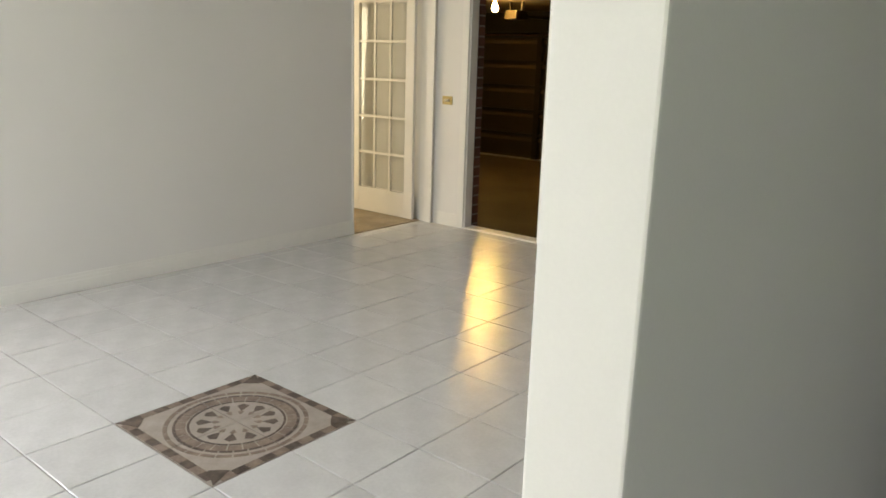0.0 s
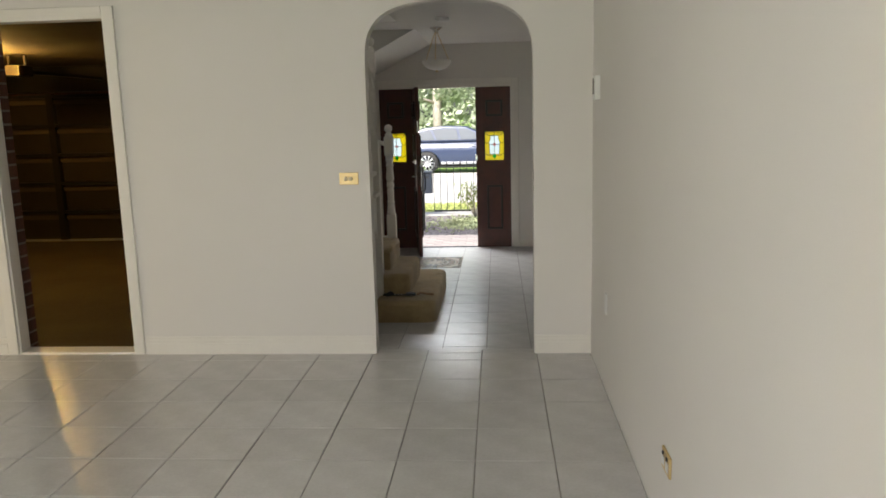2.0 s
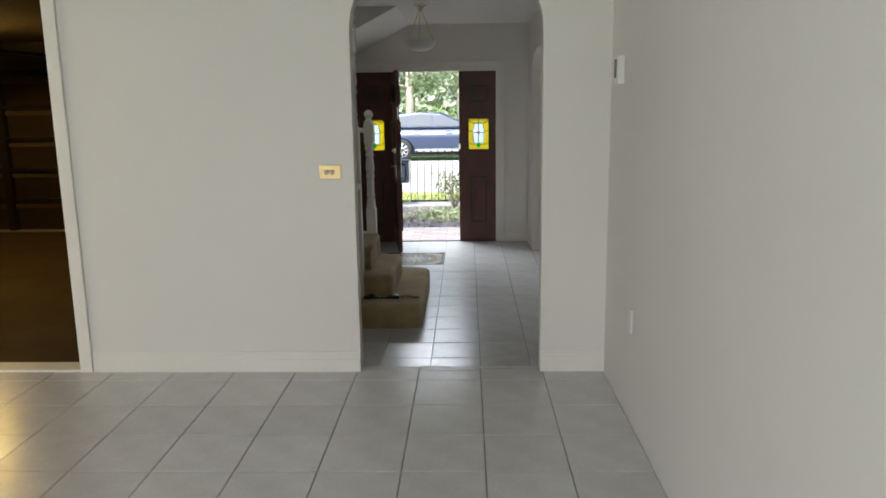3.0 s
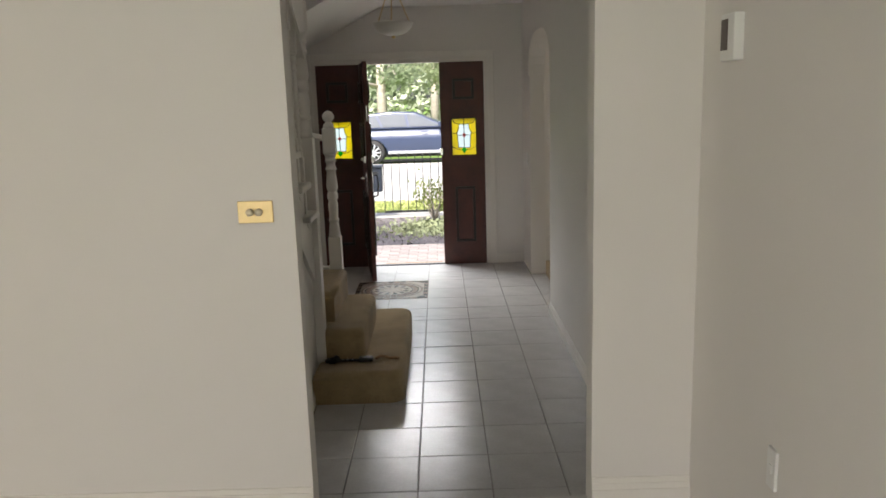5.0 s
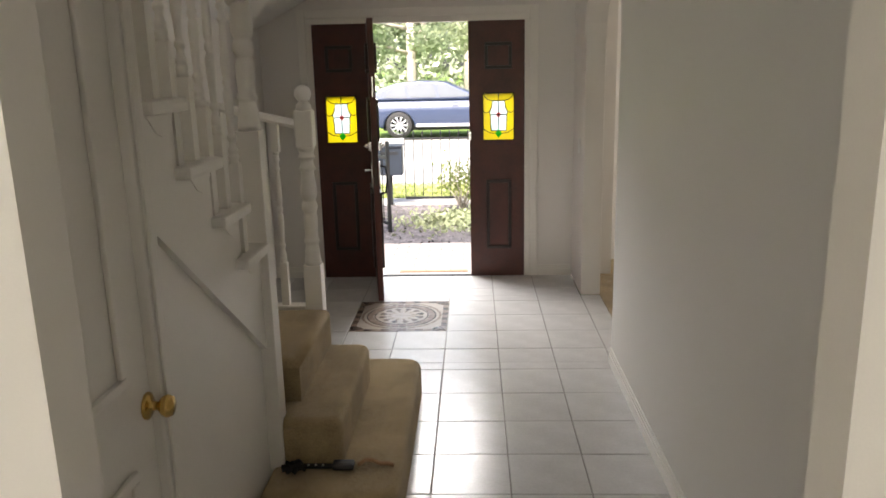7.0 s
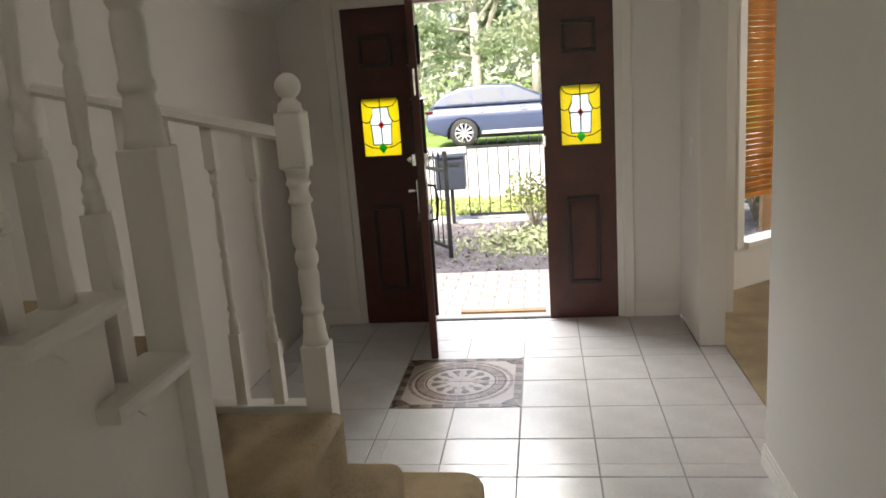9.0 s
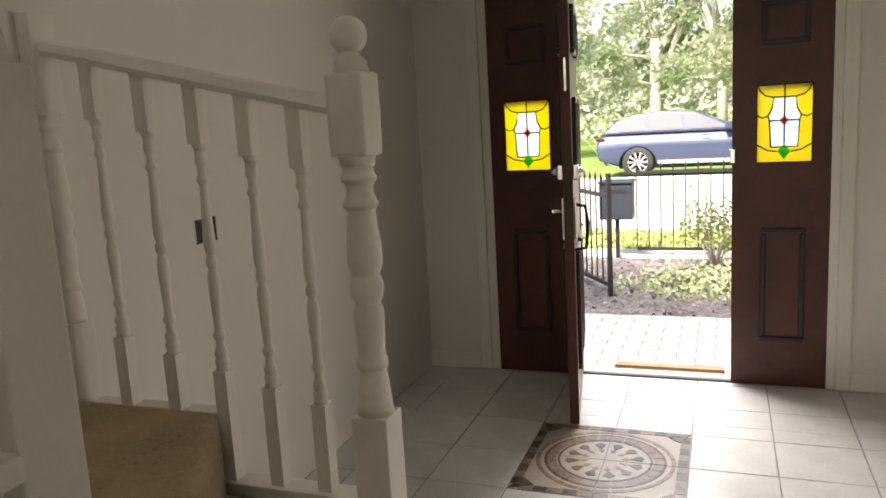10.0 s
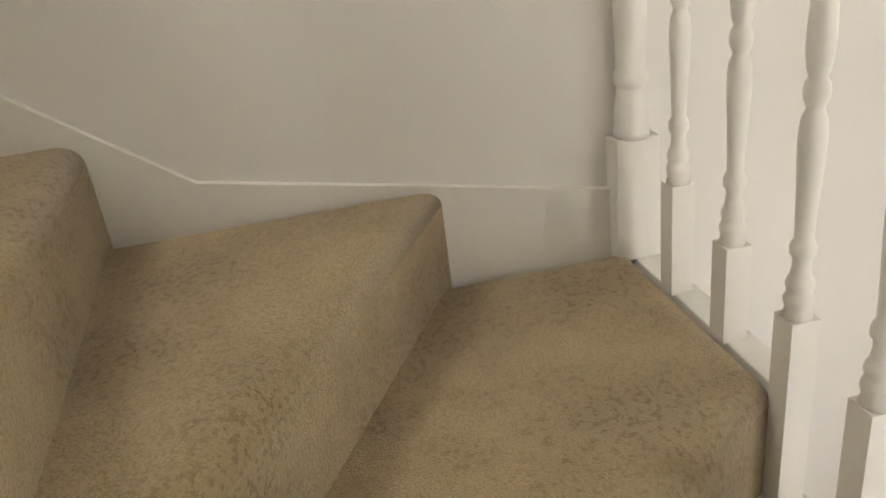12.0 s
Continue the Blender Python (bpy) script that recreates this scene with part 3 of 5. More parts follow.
def baluster_profile(b, z):
    """Turned shaft, 0.53 high, from the plinth's top at z."""
    return [(b * r, z + h) for r, h in ((0.82, 0), (0.96, 0.008), (0.95, 0.014), (0.8, 0.02), (0.8, 0.024), (0.9, 0.03), (0.86, 0.036), (0.66, 0.044), (0.56, 0.056), (0.58, 0.066), (0.8, 0.071), (0.82, 0.079), (0.76, 0.084), (0.57, 0.09), (0.58, 0.1), (0.66, 0.14), (0.8, 0.19), (0.82, 0.215), (0.72, 0.232), (0.52, 0.241), (0.54, 0.245), (0.74, 0.253), (0.77, 0.261), (0.72, 0.269), (0.52, 0.276), (0.66, 0.284), (0.78, 0.3), (0.8, 0.32), (0.7, 0.36), (0.58, 0.41), (0.52, 0.446), (0.56, 0.45), (0.77, 0.456), (0.78, 0.463), (0.58, 0.469), (0.53, 0.48), (0.54, 0.492), (0.78, 0.5), (0.8, 0.507), (0.68, 0.513), (0.7, 0.53))]


def baluster(x, y, foot, plinth, head, b=0.0185):
    bm = bmesh.new()
    box(bm, x - b, x + b, y - b, y + b, foot, plinth - 0.012)
    lathe(bm, [(b * 0.99, plinth - 0.012)] + baluster_profile(b, plinth), x, y, 14)
    box(bm, x - b, x + b, y - b, y + b, plinth + 0.545, max(head, plinth + 0.56))
    lathe(bm, [(b * 0.66, plinth + 0.528), (b * 0.99, plinth + 0.546)], x, y, 12)
    return part("baluster", bm, TRIM, stairs)


def rail_z(x):
    return 1.478 + (-1.67 - x) * 0.24


for x in (-2.328, -2.174, -2.027, -1.889, -1.757):
    p = rail_z(x) - 0.7
    foot = 0.74 if x < -2.05 else 0.56
    baluster(x, 7.845, foot, p + 0.0, rail_z(x) - 0.015)
bm = bmesh.new()
prism(bm, [(7.818, -0.02), (7.872, -0.02), (7.876, -0.006), (7.866, 0.014), (7.845, 0.021), (7.824, 0.014), (7.814, -0.006)], -2.49, -1.655, "x")
for v in bm.verts:
    v.co.z += rail_z(v.co.x) + 0.0
part("handrail", bm, TRIM, stairs, "sloping cream handrail")
bm = bmesh.new()
box(bm, -2.05, -1.655, 7.812, 7.878, 0.2, 0.568, bevel=0.004)
box(bm, -2.49, -2.05, 7.832, 7.878, 0.2, 0.742, bevel=0.004)
part("kerb", bm, TRIM, stairs, "cream string under the balusters")


def newel_turning(b, z):
    """The fat turned middle of a newel post, 0.54 high."""
    return [(b * r, z + h) for r, h in ((0.92, 0), (0.9, 0.012), (0.84, 0.022), (0.86, 0.03), (0.82, 0.05), (0.74, 0.068), (0.7, 0.082), (0.72, 0.086), (0.84, 0.09), (0.86, 0.1), (0.82, 0.107), (0.72, 0.113), (0.72, 0.14), (0.78, 0.19), (0.79, 0.215), (0.72, 0.228), (0.66, 0.236), (0.68, 0.242), (0.82, 0.252), (0.88, 0.266), (0.86, 0.28), (0.74, 0.294), (0.68, 0.3), (0.74, 0.307), (0.88, 0.322), (0.92, 0.337), (0.86, 0.37), (0.74, 0.415), (0.7, 0.443), (0.74, 0.446), (0.9, 0.451), (0.91, 0.459), (0.82, 0.464), (0.7, 0.48), (0.68, 0.492), (0.76, 0.503), (0.9, 0.508), (0.91, 0.516), (0.8, 0.521), (0.79, 0.535), (0.86, 0.543), (0.88, 0.55))]


def newel(x, y, foot, plinth, label, ball=True):
    b = 0.0435
    bm = bmesh.new()
    box(bm, x - b, x + b, y - b, y + b, foot, plinth - 0.02, bevel=0.004)
    lathe(bm, [(b * 1.0, plinth - 0.022)] + newel_turning(b, plinth), x, y, 20)
    box(bm, x - b, x + b, y - b, y + b, plinth + 0.56, plinth + 0.735, bevel=0.008)
    lathe(bm, [(b * 0.85, plinth + 0.54), (b * 1.0, plinth + 0.572)], x, y, 20)
    lathe(bm, [(b * 0.98, plinth + 0.73), (b * 0.8, plinth + 0.75), (b * 0.85, plinth + 0.757), (b * 0.5, plinth + 0.772), (b * 0.5, plinth + 0.778)], x, y, 20)
    post = part("newel_post", bm, TRIM, stairs, label)
    if ball:
        bm = bmesh.new()
        r, zc = 0.04, plinth + 0.812
        lathe(bm, [(max(0.002, r * math.sin(math.pi * i / 12)), zc - r * math.cos(math.pi * i / 12)) for i in range(13)], x, y, 20)
        part("ball_finial", bm, TRIM, post)
    return post


newel(-1.604, 7.825, 0.19, 0.805, "cream turned newel post with a ball top")
newel(-1.611, 6.945, 0.0, 1.535, "tall cream turned newel post", ball=True)

# half post against the wall at the rail's end
bm = bmesh.new()
box(bm, -2.496, -2.452, 7.798, 7.876, 0.74, 0.962, bevel=0.003)
lathe(bm, [(r * 0.72, z) for r, z in newel_turning(0.046, 0.96)], -2.475, 7.836, 18)
box(bm, -2.496, -2.452, 7.798, 7.876, 1.5, 1.75, bevel=0.003)
part("wall_post", bm, TRIM, stairs, "slim cream turned post against the wall")

# outer string: raking board, cut tread ends with scroll brackets
bm = bmesh.new()
zig = [(6.94, 1.07), (6.94, 0.66), (5.985, 1.36)]
steps = []
for k in range(7, -1, -1):
    top, y1 = 1.28 + RISE * k, 6.69 - GOING * k
    if y1 < 6.1:
        continue
    steps += [(max(5.985, y1 - GOING), top), (y1, top)]
steps += [(6.69, 1.07)]
prism(bm, zig[:3] + steps, -1.64, -1.6, "x")
part("string", bm, TRIM, stairs, "cream cut string board")
ends = [(6.9, 1.108)] + [(6.705 - GOING * k, 1.108 + RISE * (k + 1)) for k in range(6)]
for k, (y1, top) in enumerate(ends):
    if y1 < 6.1:
        continue
    y0 = y1 - GOING - 0.035
    bm = bmesh.new()
    box(bm, -1.66, -1.554, max(5.985, y0), y1, top - 0.036, top, bevel=0.012)
    part("tread_end", bm, TRIM, stairs, "cream painted tread end")
    bm = bmesh.new()
    prism(bm, [(max(5.99, y1 - 0.2), top - 0.032), (y1 - 0.015, top - 0.032), (y1 - 0.02, top - 0.06), (y1 - 0.06, top - 0.068), (y1 - 0.09, top - 0.098), (y1 - 0.13, top - 0.085), (max(5.99, y1 - 0.17), top - 0.05)], -1.6, -1.596, "x")
    part("bracket", bm, TRIM, stairs, "flat scroll bracket")
    for j, dy in enumerate((0.1, 0.223)):
        yb = y1 - dy
        if k == 0:
            if j:
                continue
            yb = 6.75
        if yb < 6.02:
            continue
        pl = 1.43 + (6.75 - yb) * RISE / GOING
        baluster(-1.618, yb, top, pl, pl + 0.66, 0.02)
bm = bmesh.new()
prism(bm, [(-1.65, -0.028), (-1.586, -0.028), (-1.58, 0.0), (-1.6, 0.024), (-1.618, 0.03), (-1.636, 0.024), (-1.656, 0.0)], 5.985, 6.93, "y")
for v in bm.verts:
    v.co.z += 1.43 + (6.75 - v.co.y) * RISE / GOING + 0.68
part("handrail", bm, TRIM, stairs, "raking cream handrail")

# wall string on the stair wall
bm = bmesh.new()
prism(bm, [(7.798, 0.6), (7.798, 0.87), (7.13, 1.004), (5.26, 2.405), (5.26, 2.0), (7.1, 0.6)], -2.496, -2.481, "x")
part("wall_string", bm, TRIM, stairs, "cream string board along the wall")

# panelled side under the stairs with its cupboard door
boxes("wall_under_stairs", [(-1.66, -1.622, 5.98, 6.92, 0, 0.7)], TRIM, "cream painted panelling under the stairs", "panelling")
bm = bmesh.new()
prism(bm, [(6.92, 0.7), (5.98, 0.7), (5.98, 1.405)], -1.66, -1.622, "x")
lone("wall_under_string", bm, TRIM, "cream raking panel under the stairs", "panelling", kind="structure")
boxes("wall_cupboard", [(-1.7, -1.6, 5.15, 5.27, 0, 2.62), (-1.7, -1.6, 5.27, 5.98, 2.08, CEIL_H + 0.1)], TRIM, "cream painted lining round the cupboard door", "panelling")
cup = thing("cupboard_door", (0, 0, 0), "cream panelled cupboard door with a brass knob", "door", kind="structure")
bm = bmesh.new()
box(bm, -1.64, -1.602, 5.272, 5.895, 0.01, 2.04, bevel=0.003)
part("board", bm, TRIM, cup)
for y0, y1, z0, z1 in ((5.33, 5.52, 1.03, 1.9), (5.58, 5.765, 1.03, 1.9), (5.33, 5.52, 0.2, 0.82), (5.58, 5.765, 0.2, 0.82)):
    bm = bmesh.new()
    for a, b, c, d in ((y0, y1, z1 - 0.025, z1), (y0, y1, z0, z0 + 0.025), (y0, y0 + 0.025, z0 + 0.025, z1 - 0.025), (y1 - 0.025, y1, z0 + 0.025, z1 - 0.025)):
        box(bm, -1.602, -1.588, a, b, c, d, bevel=0.005)
    part("panel_moulding", bm, TRIM, cup)
bm = bmesh.new()
lathe(bm, [(0.034, 0), (0.034, 0.005), (0.028, 0.009), (0.012, 0.013), (0.011, 0.03), (0.024, 0.04), (0.029, 0.052), (0.024, 0.064), (0.0, 0.069)], steps=16, close=False)
bmesh.ops.rotate(bm, verts=bm.verts, matrix=Matrix.Rotation(radians(90), 3, "Y"))
bmesh.ops.translate(bm, verts=bm.verts, vec=(-1.602, 5.87, 0.935))
part("knob", bm, KNOB, cup, "polished brass knob")
bm = bmesh.new()
for r in ((-1.63, -1.575, 5.897, 5.98, 0, 2.12), (-1.575, -1.565, 5.91, 5.945, 0, 2.12), (-1.602, -1.58, 5.26, 5.897, 2.05, 2.12)):
    box(bm, *r, bevel=0.008)
lone("trim_cupboard", bm, TRIM, "cream moulded architrave of the cupboard door", "trim", kind="structure")

# ---- living room: doorways, plates ----
trim_g = thing("trim_garage_door", (0, 0, 0), "cream painted architrave of the garage doorway", "trim", kind="structure")
for r in ((-2.91, -2.84, 5.032, 5.05, ROOM, 2.425), (-3.761, -3.691, 5.032, 5.05, ROOM, 2.425), (-3.691, -2.91, 5.032, 5.05, 2.35, 2.425), (-2.92, -2.904, 5.052, 5.15, ROOM, 2.35), (-3.697, -3.681, 5.052, 5.15, ROOM, 2.35)):
    bm = bmesh.new()
    box(bm, *r, bevel=0.005)
    part("board", bm, TRIM, trim_g)
bm = bmesh.new()
box(bm, -3.696, -2.905, 5.045, 5.18, 0.02, ROOM + 0.012, bevel=0.004)
part("threshold", bm, TRIM, trim_g, "cream painted timber threshold")
trim_f = thing("trim_french_door", (0, 0, 0), "cream moulded casing beside the french door", "trim", kind="structure")
for r in ((-4.2, -4.06, 5.02, 5.05, ROOM, 2.42), (-4.13, -4.045, 5.006, 5.02, ROOM, 2.42), (-4.33, -4.19, 4.175, 4.19, ROOM, 2.35), (-4.33, -4.19, 4.19, 5.02, 2.335, 2.35)):
    bm = bmesh.new()
    box(bm, *r, bevel=0.004)
    part("board", bm, TRIM, trim_f)

fr = thing("french_door", (0, 0, 0), "cream glazed french door standing open", "door", kind="structure")
FX0, FX1, FY = -5.03, -4.235, 4.99
bm = bmesh.new()
box(bm, FX0, FX0 + 0.1, FY - 0.035, FY, ROOM + 0.01, 2.33, bevel=0.003)
box(bm, FX1 - 0.1, FX1, FY - 0.035, FY, ROOM + 0.01, 2.33, bevel=0.003)
box(bm, FX0 + 0.1, FX1 - 0.1, FY - 0.035, FY, ROOM + 0.01, ROOM + 0.24, bevel=0.003)
box(bm, FX0 + 0.1, FX1 - 0.1, FY - 0.035, FY, 2.2, 2.33, bevel=0.003)
part("frame", bm, TRIM, fr)
zs = [ROOM + 0.24 + (2.2 - ROOM - 0.24) * i / 5 for i in range(6)]
xs = [FX0 + 0.1 + (FX1 - FX0 - 0.2) * i / 3 for i in range(4)]
for z in zs[1:-1]:
    bm = bmesh.new()
    box(bm, FX0 + 0.1, FX1 - 0.1, FY - 0.03, FY - 0.005, z - 0.012, z + 0.012, bevel=0.003)
    part("glazing_bar", bm, TRIM, fr)
for x in xs[1:-1]:
    bm = bmesh.new()
    box(bm, x - 0.011, x + 0.011, FY - 0.027, FY - 0.008, zs[0], zs[-1])
    part("glazing_bar", bm, TRIM, fr)
for i in range(3):
    for j in range(5):
        bm = bmesh.new()
        box(bm, xs[i] + 0.011, xs[i + 1] - 0.011, FY - 0.019, FY - 0.015, zs[j] + 0.012, zs[j + 1] - 0.012)
        part("pane", bm, GLASS, fr).visible_shadow = False


def plate(at, w, h, normal, label, style):
    """A switch or socket plate on a wall, facing `normal`; built facing -y."""
    ob = thing("wall_socket" if style in ("socket", "blank") else "light_switch", at, label, "wall socket" if style in ("socket", "blank") else "light switch")
    ob.rotation_euler = (0, 0, {"-y": 0.0, "-x": -math.pi / 2, "+x": math.pi / 2, "+y": math.pi}[normal])
    m = {"brass": BRASS, "aged": AGED, "brown": BROWNPL, "socket": BRASS, "white": WHITEPL, "blank": WHITEPL}[style]
    bm = bmesh.new()
    box(bm, -w / 2, w / 2, -0.009, 0, -h / 2, h / 2, bevel=0.003)
    part("face_plate", bm, m, ob)
    if style in ("brass", "aged"):
        for dx in (-0.017, 0.012):
            bm = bmesh.new()
            lathe(bm, [(0.012, 0), (0.0125, 0.012), (0.011, 0.016), (0.0, 0.017)], steps=14, close=False)
            bmesh.ops.rotate(bm, verts=bm.verts, matrix=Matrix.Rotation(radians(90), 3, "X"))
            bmesh.ops.translate(bm, verts=bm.verts, vec=(dx, -0.009, 0))
            part("dimmer_knob", bm, SATIN, ob, "round brass dimmer knob")
    elif style == "brown":
        bm = bmesh.new()
        box(bm, -0.009, 0.009, -0.015, -0.009, -0.013, 0.013, bevel=0.002)
        part("rocker", bm, WHITEPL, ob, "cream rocker")
        bm = bmesh.new()
        for a, b, c, d in ((-w / 2 - 0.004, w / 2 + 0.004, h / 2, h / 2 + 0.004), (-w / 2 - 0.004, w / 2 + 0.004, -h / 2 - 0.004, -h / 2), (-w / 2 - 0.004, -w / 2, -h / 2, h / 2), (w / 2, w / 2 + 0.004, -h / 2, h / 2)):
            box(bm, a, b, -0.006, 0, c, d)
        part("surround", bm, CHROME, ob, "thin metal edge")
    elif style == "socket":
        for dx in (-0.028, 0.028):
            bm = bmesh.new()
            box(bm, dx - 0.018, dx + 0.018, -0.012, -0.009, -0.022, 0.012, bevel=0.002)
            part("outlet", bm, WHITEPL, ob, "cream outlet face")
            bm = bmesh.new()
            box(bm, dx - 0.006, dx + 0.006, -0.014, -0.009, 0.017, 0.028, bevel=0.001)
            part("switch_toggle", bm, BLACKPL, ob)
    else:
        bm = bmesh.new()
        box(bm, -0.008, 0.008, -0.013, -0.009, -0.012, 0.012, bevel=0.002)
        part("rocker", bm, WHITEPL, ob)
    return ob


plate((-1.462, 5.05, 1.365), 0.116, 0.073, "-y", "polished brass dimmer plate with two knobs by the arch", "brass")
plate((-3.915, 5.05, 1.37), 0.11, 0.073, "-y", "small aged brass switch plate beside the garage doorway", "aged")
plate((0.0, 2.935, 0.553), 0.116, 0.073, "-x", "brass double power socket low on the white wall", "socket")
plate((0.0, 4.4, 0.735), 0.05, 0.11, "-x", "white blank cover plate on the white wall", "blank")
plate((-2.496, 8.43, 1.115), 0.1, 0.073, "+x", "dark brown switch plate with a cream rocker", "brown")
plate((0.01, 10.02, 1.12), 0.07, 0.115, "-x", "white light switch beside the front door", "white")
th = thing("thermostat", (0.0, 4.775, 1.857), "white wall thermostat with a dark screen", "thermostat")
bm = bmesh.new()
box(bm, -0.03, 0, -0.05, 0.05, -0.065, 0.065, bevel=0.004)
part("case", bm, WHITEPL, th)
bm = bmesh.new()
box(bm, -0.032, -0.03, -0.005, 0.042, -0.035, 0.05)
part("screen", bm, BROWNPL, th, "dark brown display")

# ---- garage ----
gd = thing("garage_door", (0, 0, 0), "closed brown steel sectional garage door", "garage door", kind="structure")
GY = 11.3
rows = 5
for i in range(rows):
    z0 = 0.05 + 0.42 * i
    bm = bmesh.new()
    box(bm, -8.5, -2.75, GY, GY + 0.03, z0, z0 + 0.4)
    part("section", bm, STEEL, gd)
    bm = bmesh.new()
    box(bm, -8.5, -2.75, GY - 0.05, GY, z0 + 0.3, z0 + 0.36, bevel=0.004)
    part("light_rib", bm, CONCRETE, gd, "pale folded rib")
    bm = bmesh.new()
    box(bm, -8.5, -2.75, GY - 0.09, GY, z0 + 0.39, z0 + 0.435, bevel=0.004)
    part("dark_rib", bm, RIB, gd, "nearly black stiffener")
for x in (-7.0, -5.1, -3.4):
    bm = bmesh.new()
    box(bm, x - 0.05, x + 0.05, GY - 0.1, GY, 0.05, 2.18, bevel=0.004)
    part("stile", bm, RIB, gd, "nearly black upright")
bm = bmesh.new()
box(bm, -8.5, -2.75, GY - 0.04, GY + 0.03, 0.02, 0.05)
part("bottom_seal", bm, CONC, gd, "pale bottom rail")
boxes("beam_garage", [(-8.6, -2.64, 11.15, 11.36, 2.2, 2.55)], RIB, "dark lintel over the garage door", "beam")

pier_brick = boxes("pier_garage", [(-3.83, -3.702, 5.155, 5.265, 0.02, 2.55)], MORTAR, "dark brick pier inside the garage doorway", "pier")
BW = mesh_of("brick", (lambda b: (box(b, 0, 0.006, 0, 0.1, 0, 0.072, bevel=0.003), b)[1])(bmesh.new()), BRICK)
for k in range(28):
    ob = new("brick", BW)
    ob.location = (-3.702, 5.16, 0.03 + 0.086 * k)
    ob.parent = pier_brick

bulb = thing("ceiling_bulb", (-6.1, 8.65, 2.55), "bare glowing yellow bulb on the garage ceiling", "lamp")
bm = bmesh.new()
lathe(bm, [(0.05, 0), (0.05, -0.015), (0.022, -0.02), (0.022, -0.06)], steps=14)
part("holder", bm, WHITEPL, bulb)
bm = bmesh.new()
lathe(bm, [(0.018, -0.06), (0.03, -0.085), (0.042, -0.115), (0.042, -0.14), (0.028, -0.165), (0.001, -0.172)], steps=16)
part("bulb", bm, BULB, bulb, "glowing yellow glass bulb")
op = thing("door_opener", (-6.16, 9.25, 2.55), "garage door opener hanging under the ceiling", "door opener")
bm = bmesh.new()
box(bm, -0.1, 0.1, -0.14, 0.14, -0.24, -0.12, bevel=0.01)
part("motor_box", bm, STEEL, op, "brown motor housing")
for dx in (-0.1, 0.1):
    bm = bmesh.new()
    box(bm, dx - 0.012, dx + 0.012, -0.012, 0.012, -0.12, 0)
    part("hanger", bm, STEEL, op)
bm = bmesh.new()
box(bm, -0.025, 0.025, 0.16, 2.1, -0.2, -0.16)
part("rail", bm, STEEL, op)

# ---- hall lamp ----
pend = thing("pendant_lamp", (-1.17, 8.5, CEIL_H), "frosted glass bowl pendant on three rods, unlit", "pendant lamp")
bm = bmesh.new()
lathe(bm, [(0.065, 0), (0.065, -0.012), (0.03, -0.03), (0.012, -0.06)], steps=20)
part("canopy", bm, CHROME, pend)
for k in range(3):
    a = 2 * math.pi * k / 3 + 0.5
    bm = bmesh.new()
    tube(bm, [(0.012 * math.cos(a), 0.012 * math.sin(a), -0.05), (0.14 * math.cos(a), 0.14 * math.sin(a), -0.33)], 0.004, 6)
    part("rod", bm, BRASS, pend)
bm = bmesh.new()
lathe(bm, [(0.15, -0.33), (0.152, -0.338), (0.14, -0.37), (0.105, -0.405), (0.05, -0.425), (0.012, -0.43)], steps=24)
bowl = part("bowl", bm, FROST, pend, "frosted glass bowl")
bm = bmesh.new()
lathe(bm, [(0.012, -0.43), (0.016, -0.44), (0.001, -0.452)], steps=12)
part("finial", bm, BRASS, pend)

sd = thing("smoke_alarm", (-1.05, 7.75, CEIL_H), "round white smoke alarm on the hall ceiling", "smoke alarm")
bm = bmesh.new()
lathe(bm, [(0.065, 0), (0.065, -0.02), (0.05, -0.035), (0.02, -0.038)], steps=20)
part("case", bm, WHITEPL, sd)

# ---- keys on the bottom step ----
keys = thing("key_bunch", (-1.425, 6.89, 0.19), "bunch of keys with a black fob and strap", "keys")
keys.scale = (1.2, 1.35, 1.5)
bm = bmesh.new()
box(bm, 0.045, 0.118, -0.022, 0.016, 0, 0.019, bevel=0.009)
part("fob", bm, BLACKPL, keys, "black car key fob")
bm = bmesh.new()
box(bm, -0.06, 0.055, -0.01, 0.012, 0.001, 0.007, bevel=0.002)
part("strap", bm, BLACKPL, keys, "black studded strap")
for k in range(3):
    bm = bmesh.new()
    lathe(bm, [(0.005, 0.006), (0.004, 0.009), (0.0005, 0.01)], -0.035 + 0.024 * k, 0.0, 8)
    part("stud", bm, WHITEPL, keys, "white stud")
for k, a in enumerate((120, 150, 185, 215, 245, 275, 310)):
    bm = bmesh.new()
    u = Vector((math.cos(radians(a)), math.sin(radians(a)), 0))
    c = Vector((-0.07, -0.008, 0.003 + 0.0025 * k))
    tube(bm, [c, c + u * 0.012, c + u * 0.052], 0.006, 5)
    tube(bm, [c + u * 0.002, c + u * 0.026], 0.0125, 8)
    part("key", bm, IRON, keys)
bm = bmesh.new()
tube(bm, [(0.13, 0, 0.008), (0.15, 0.022, 0.012), (0.175, 0.028, 0.008), (0.2, 0.012, 0.006), (0.225, 0.016, 0.005), (0.245, 0.005, 0.005)], 0.0055, 6)
part("lanyard", bm, TIMBER, keys, "brown cord loop")

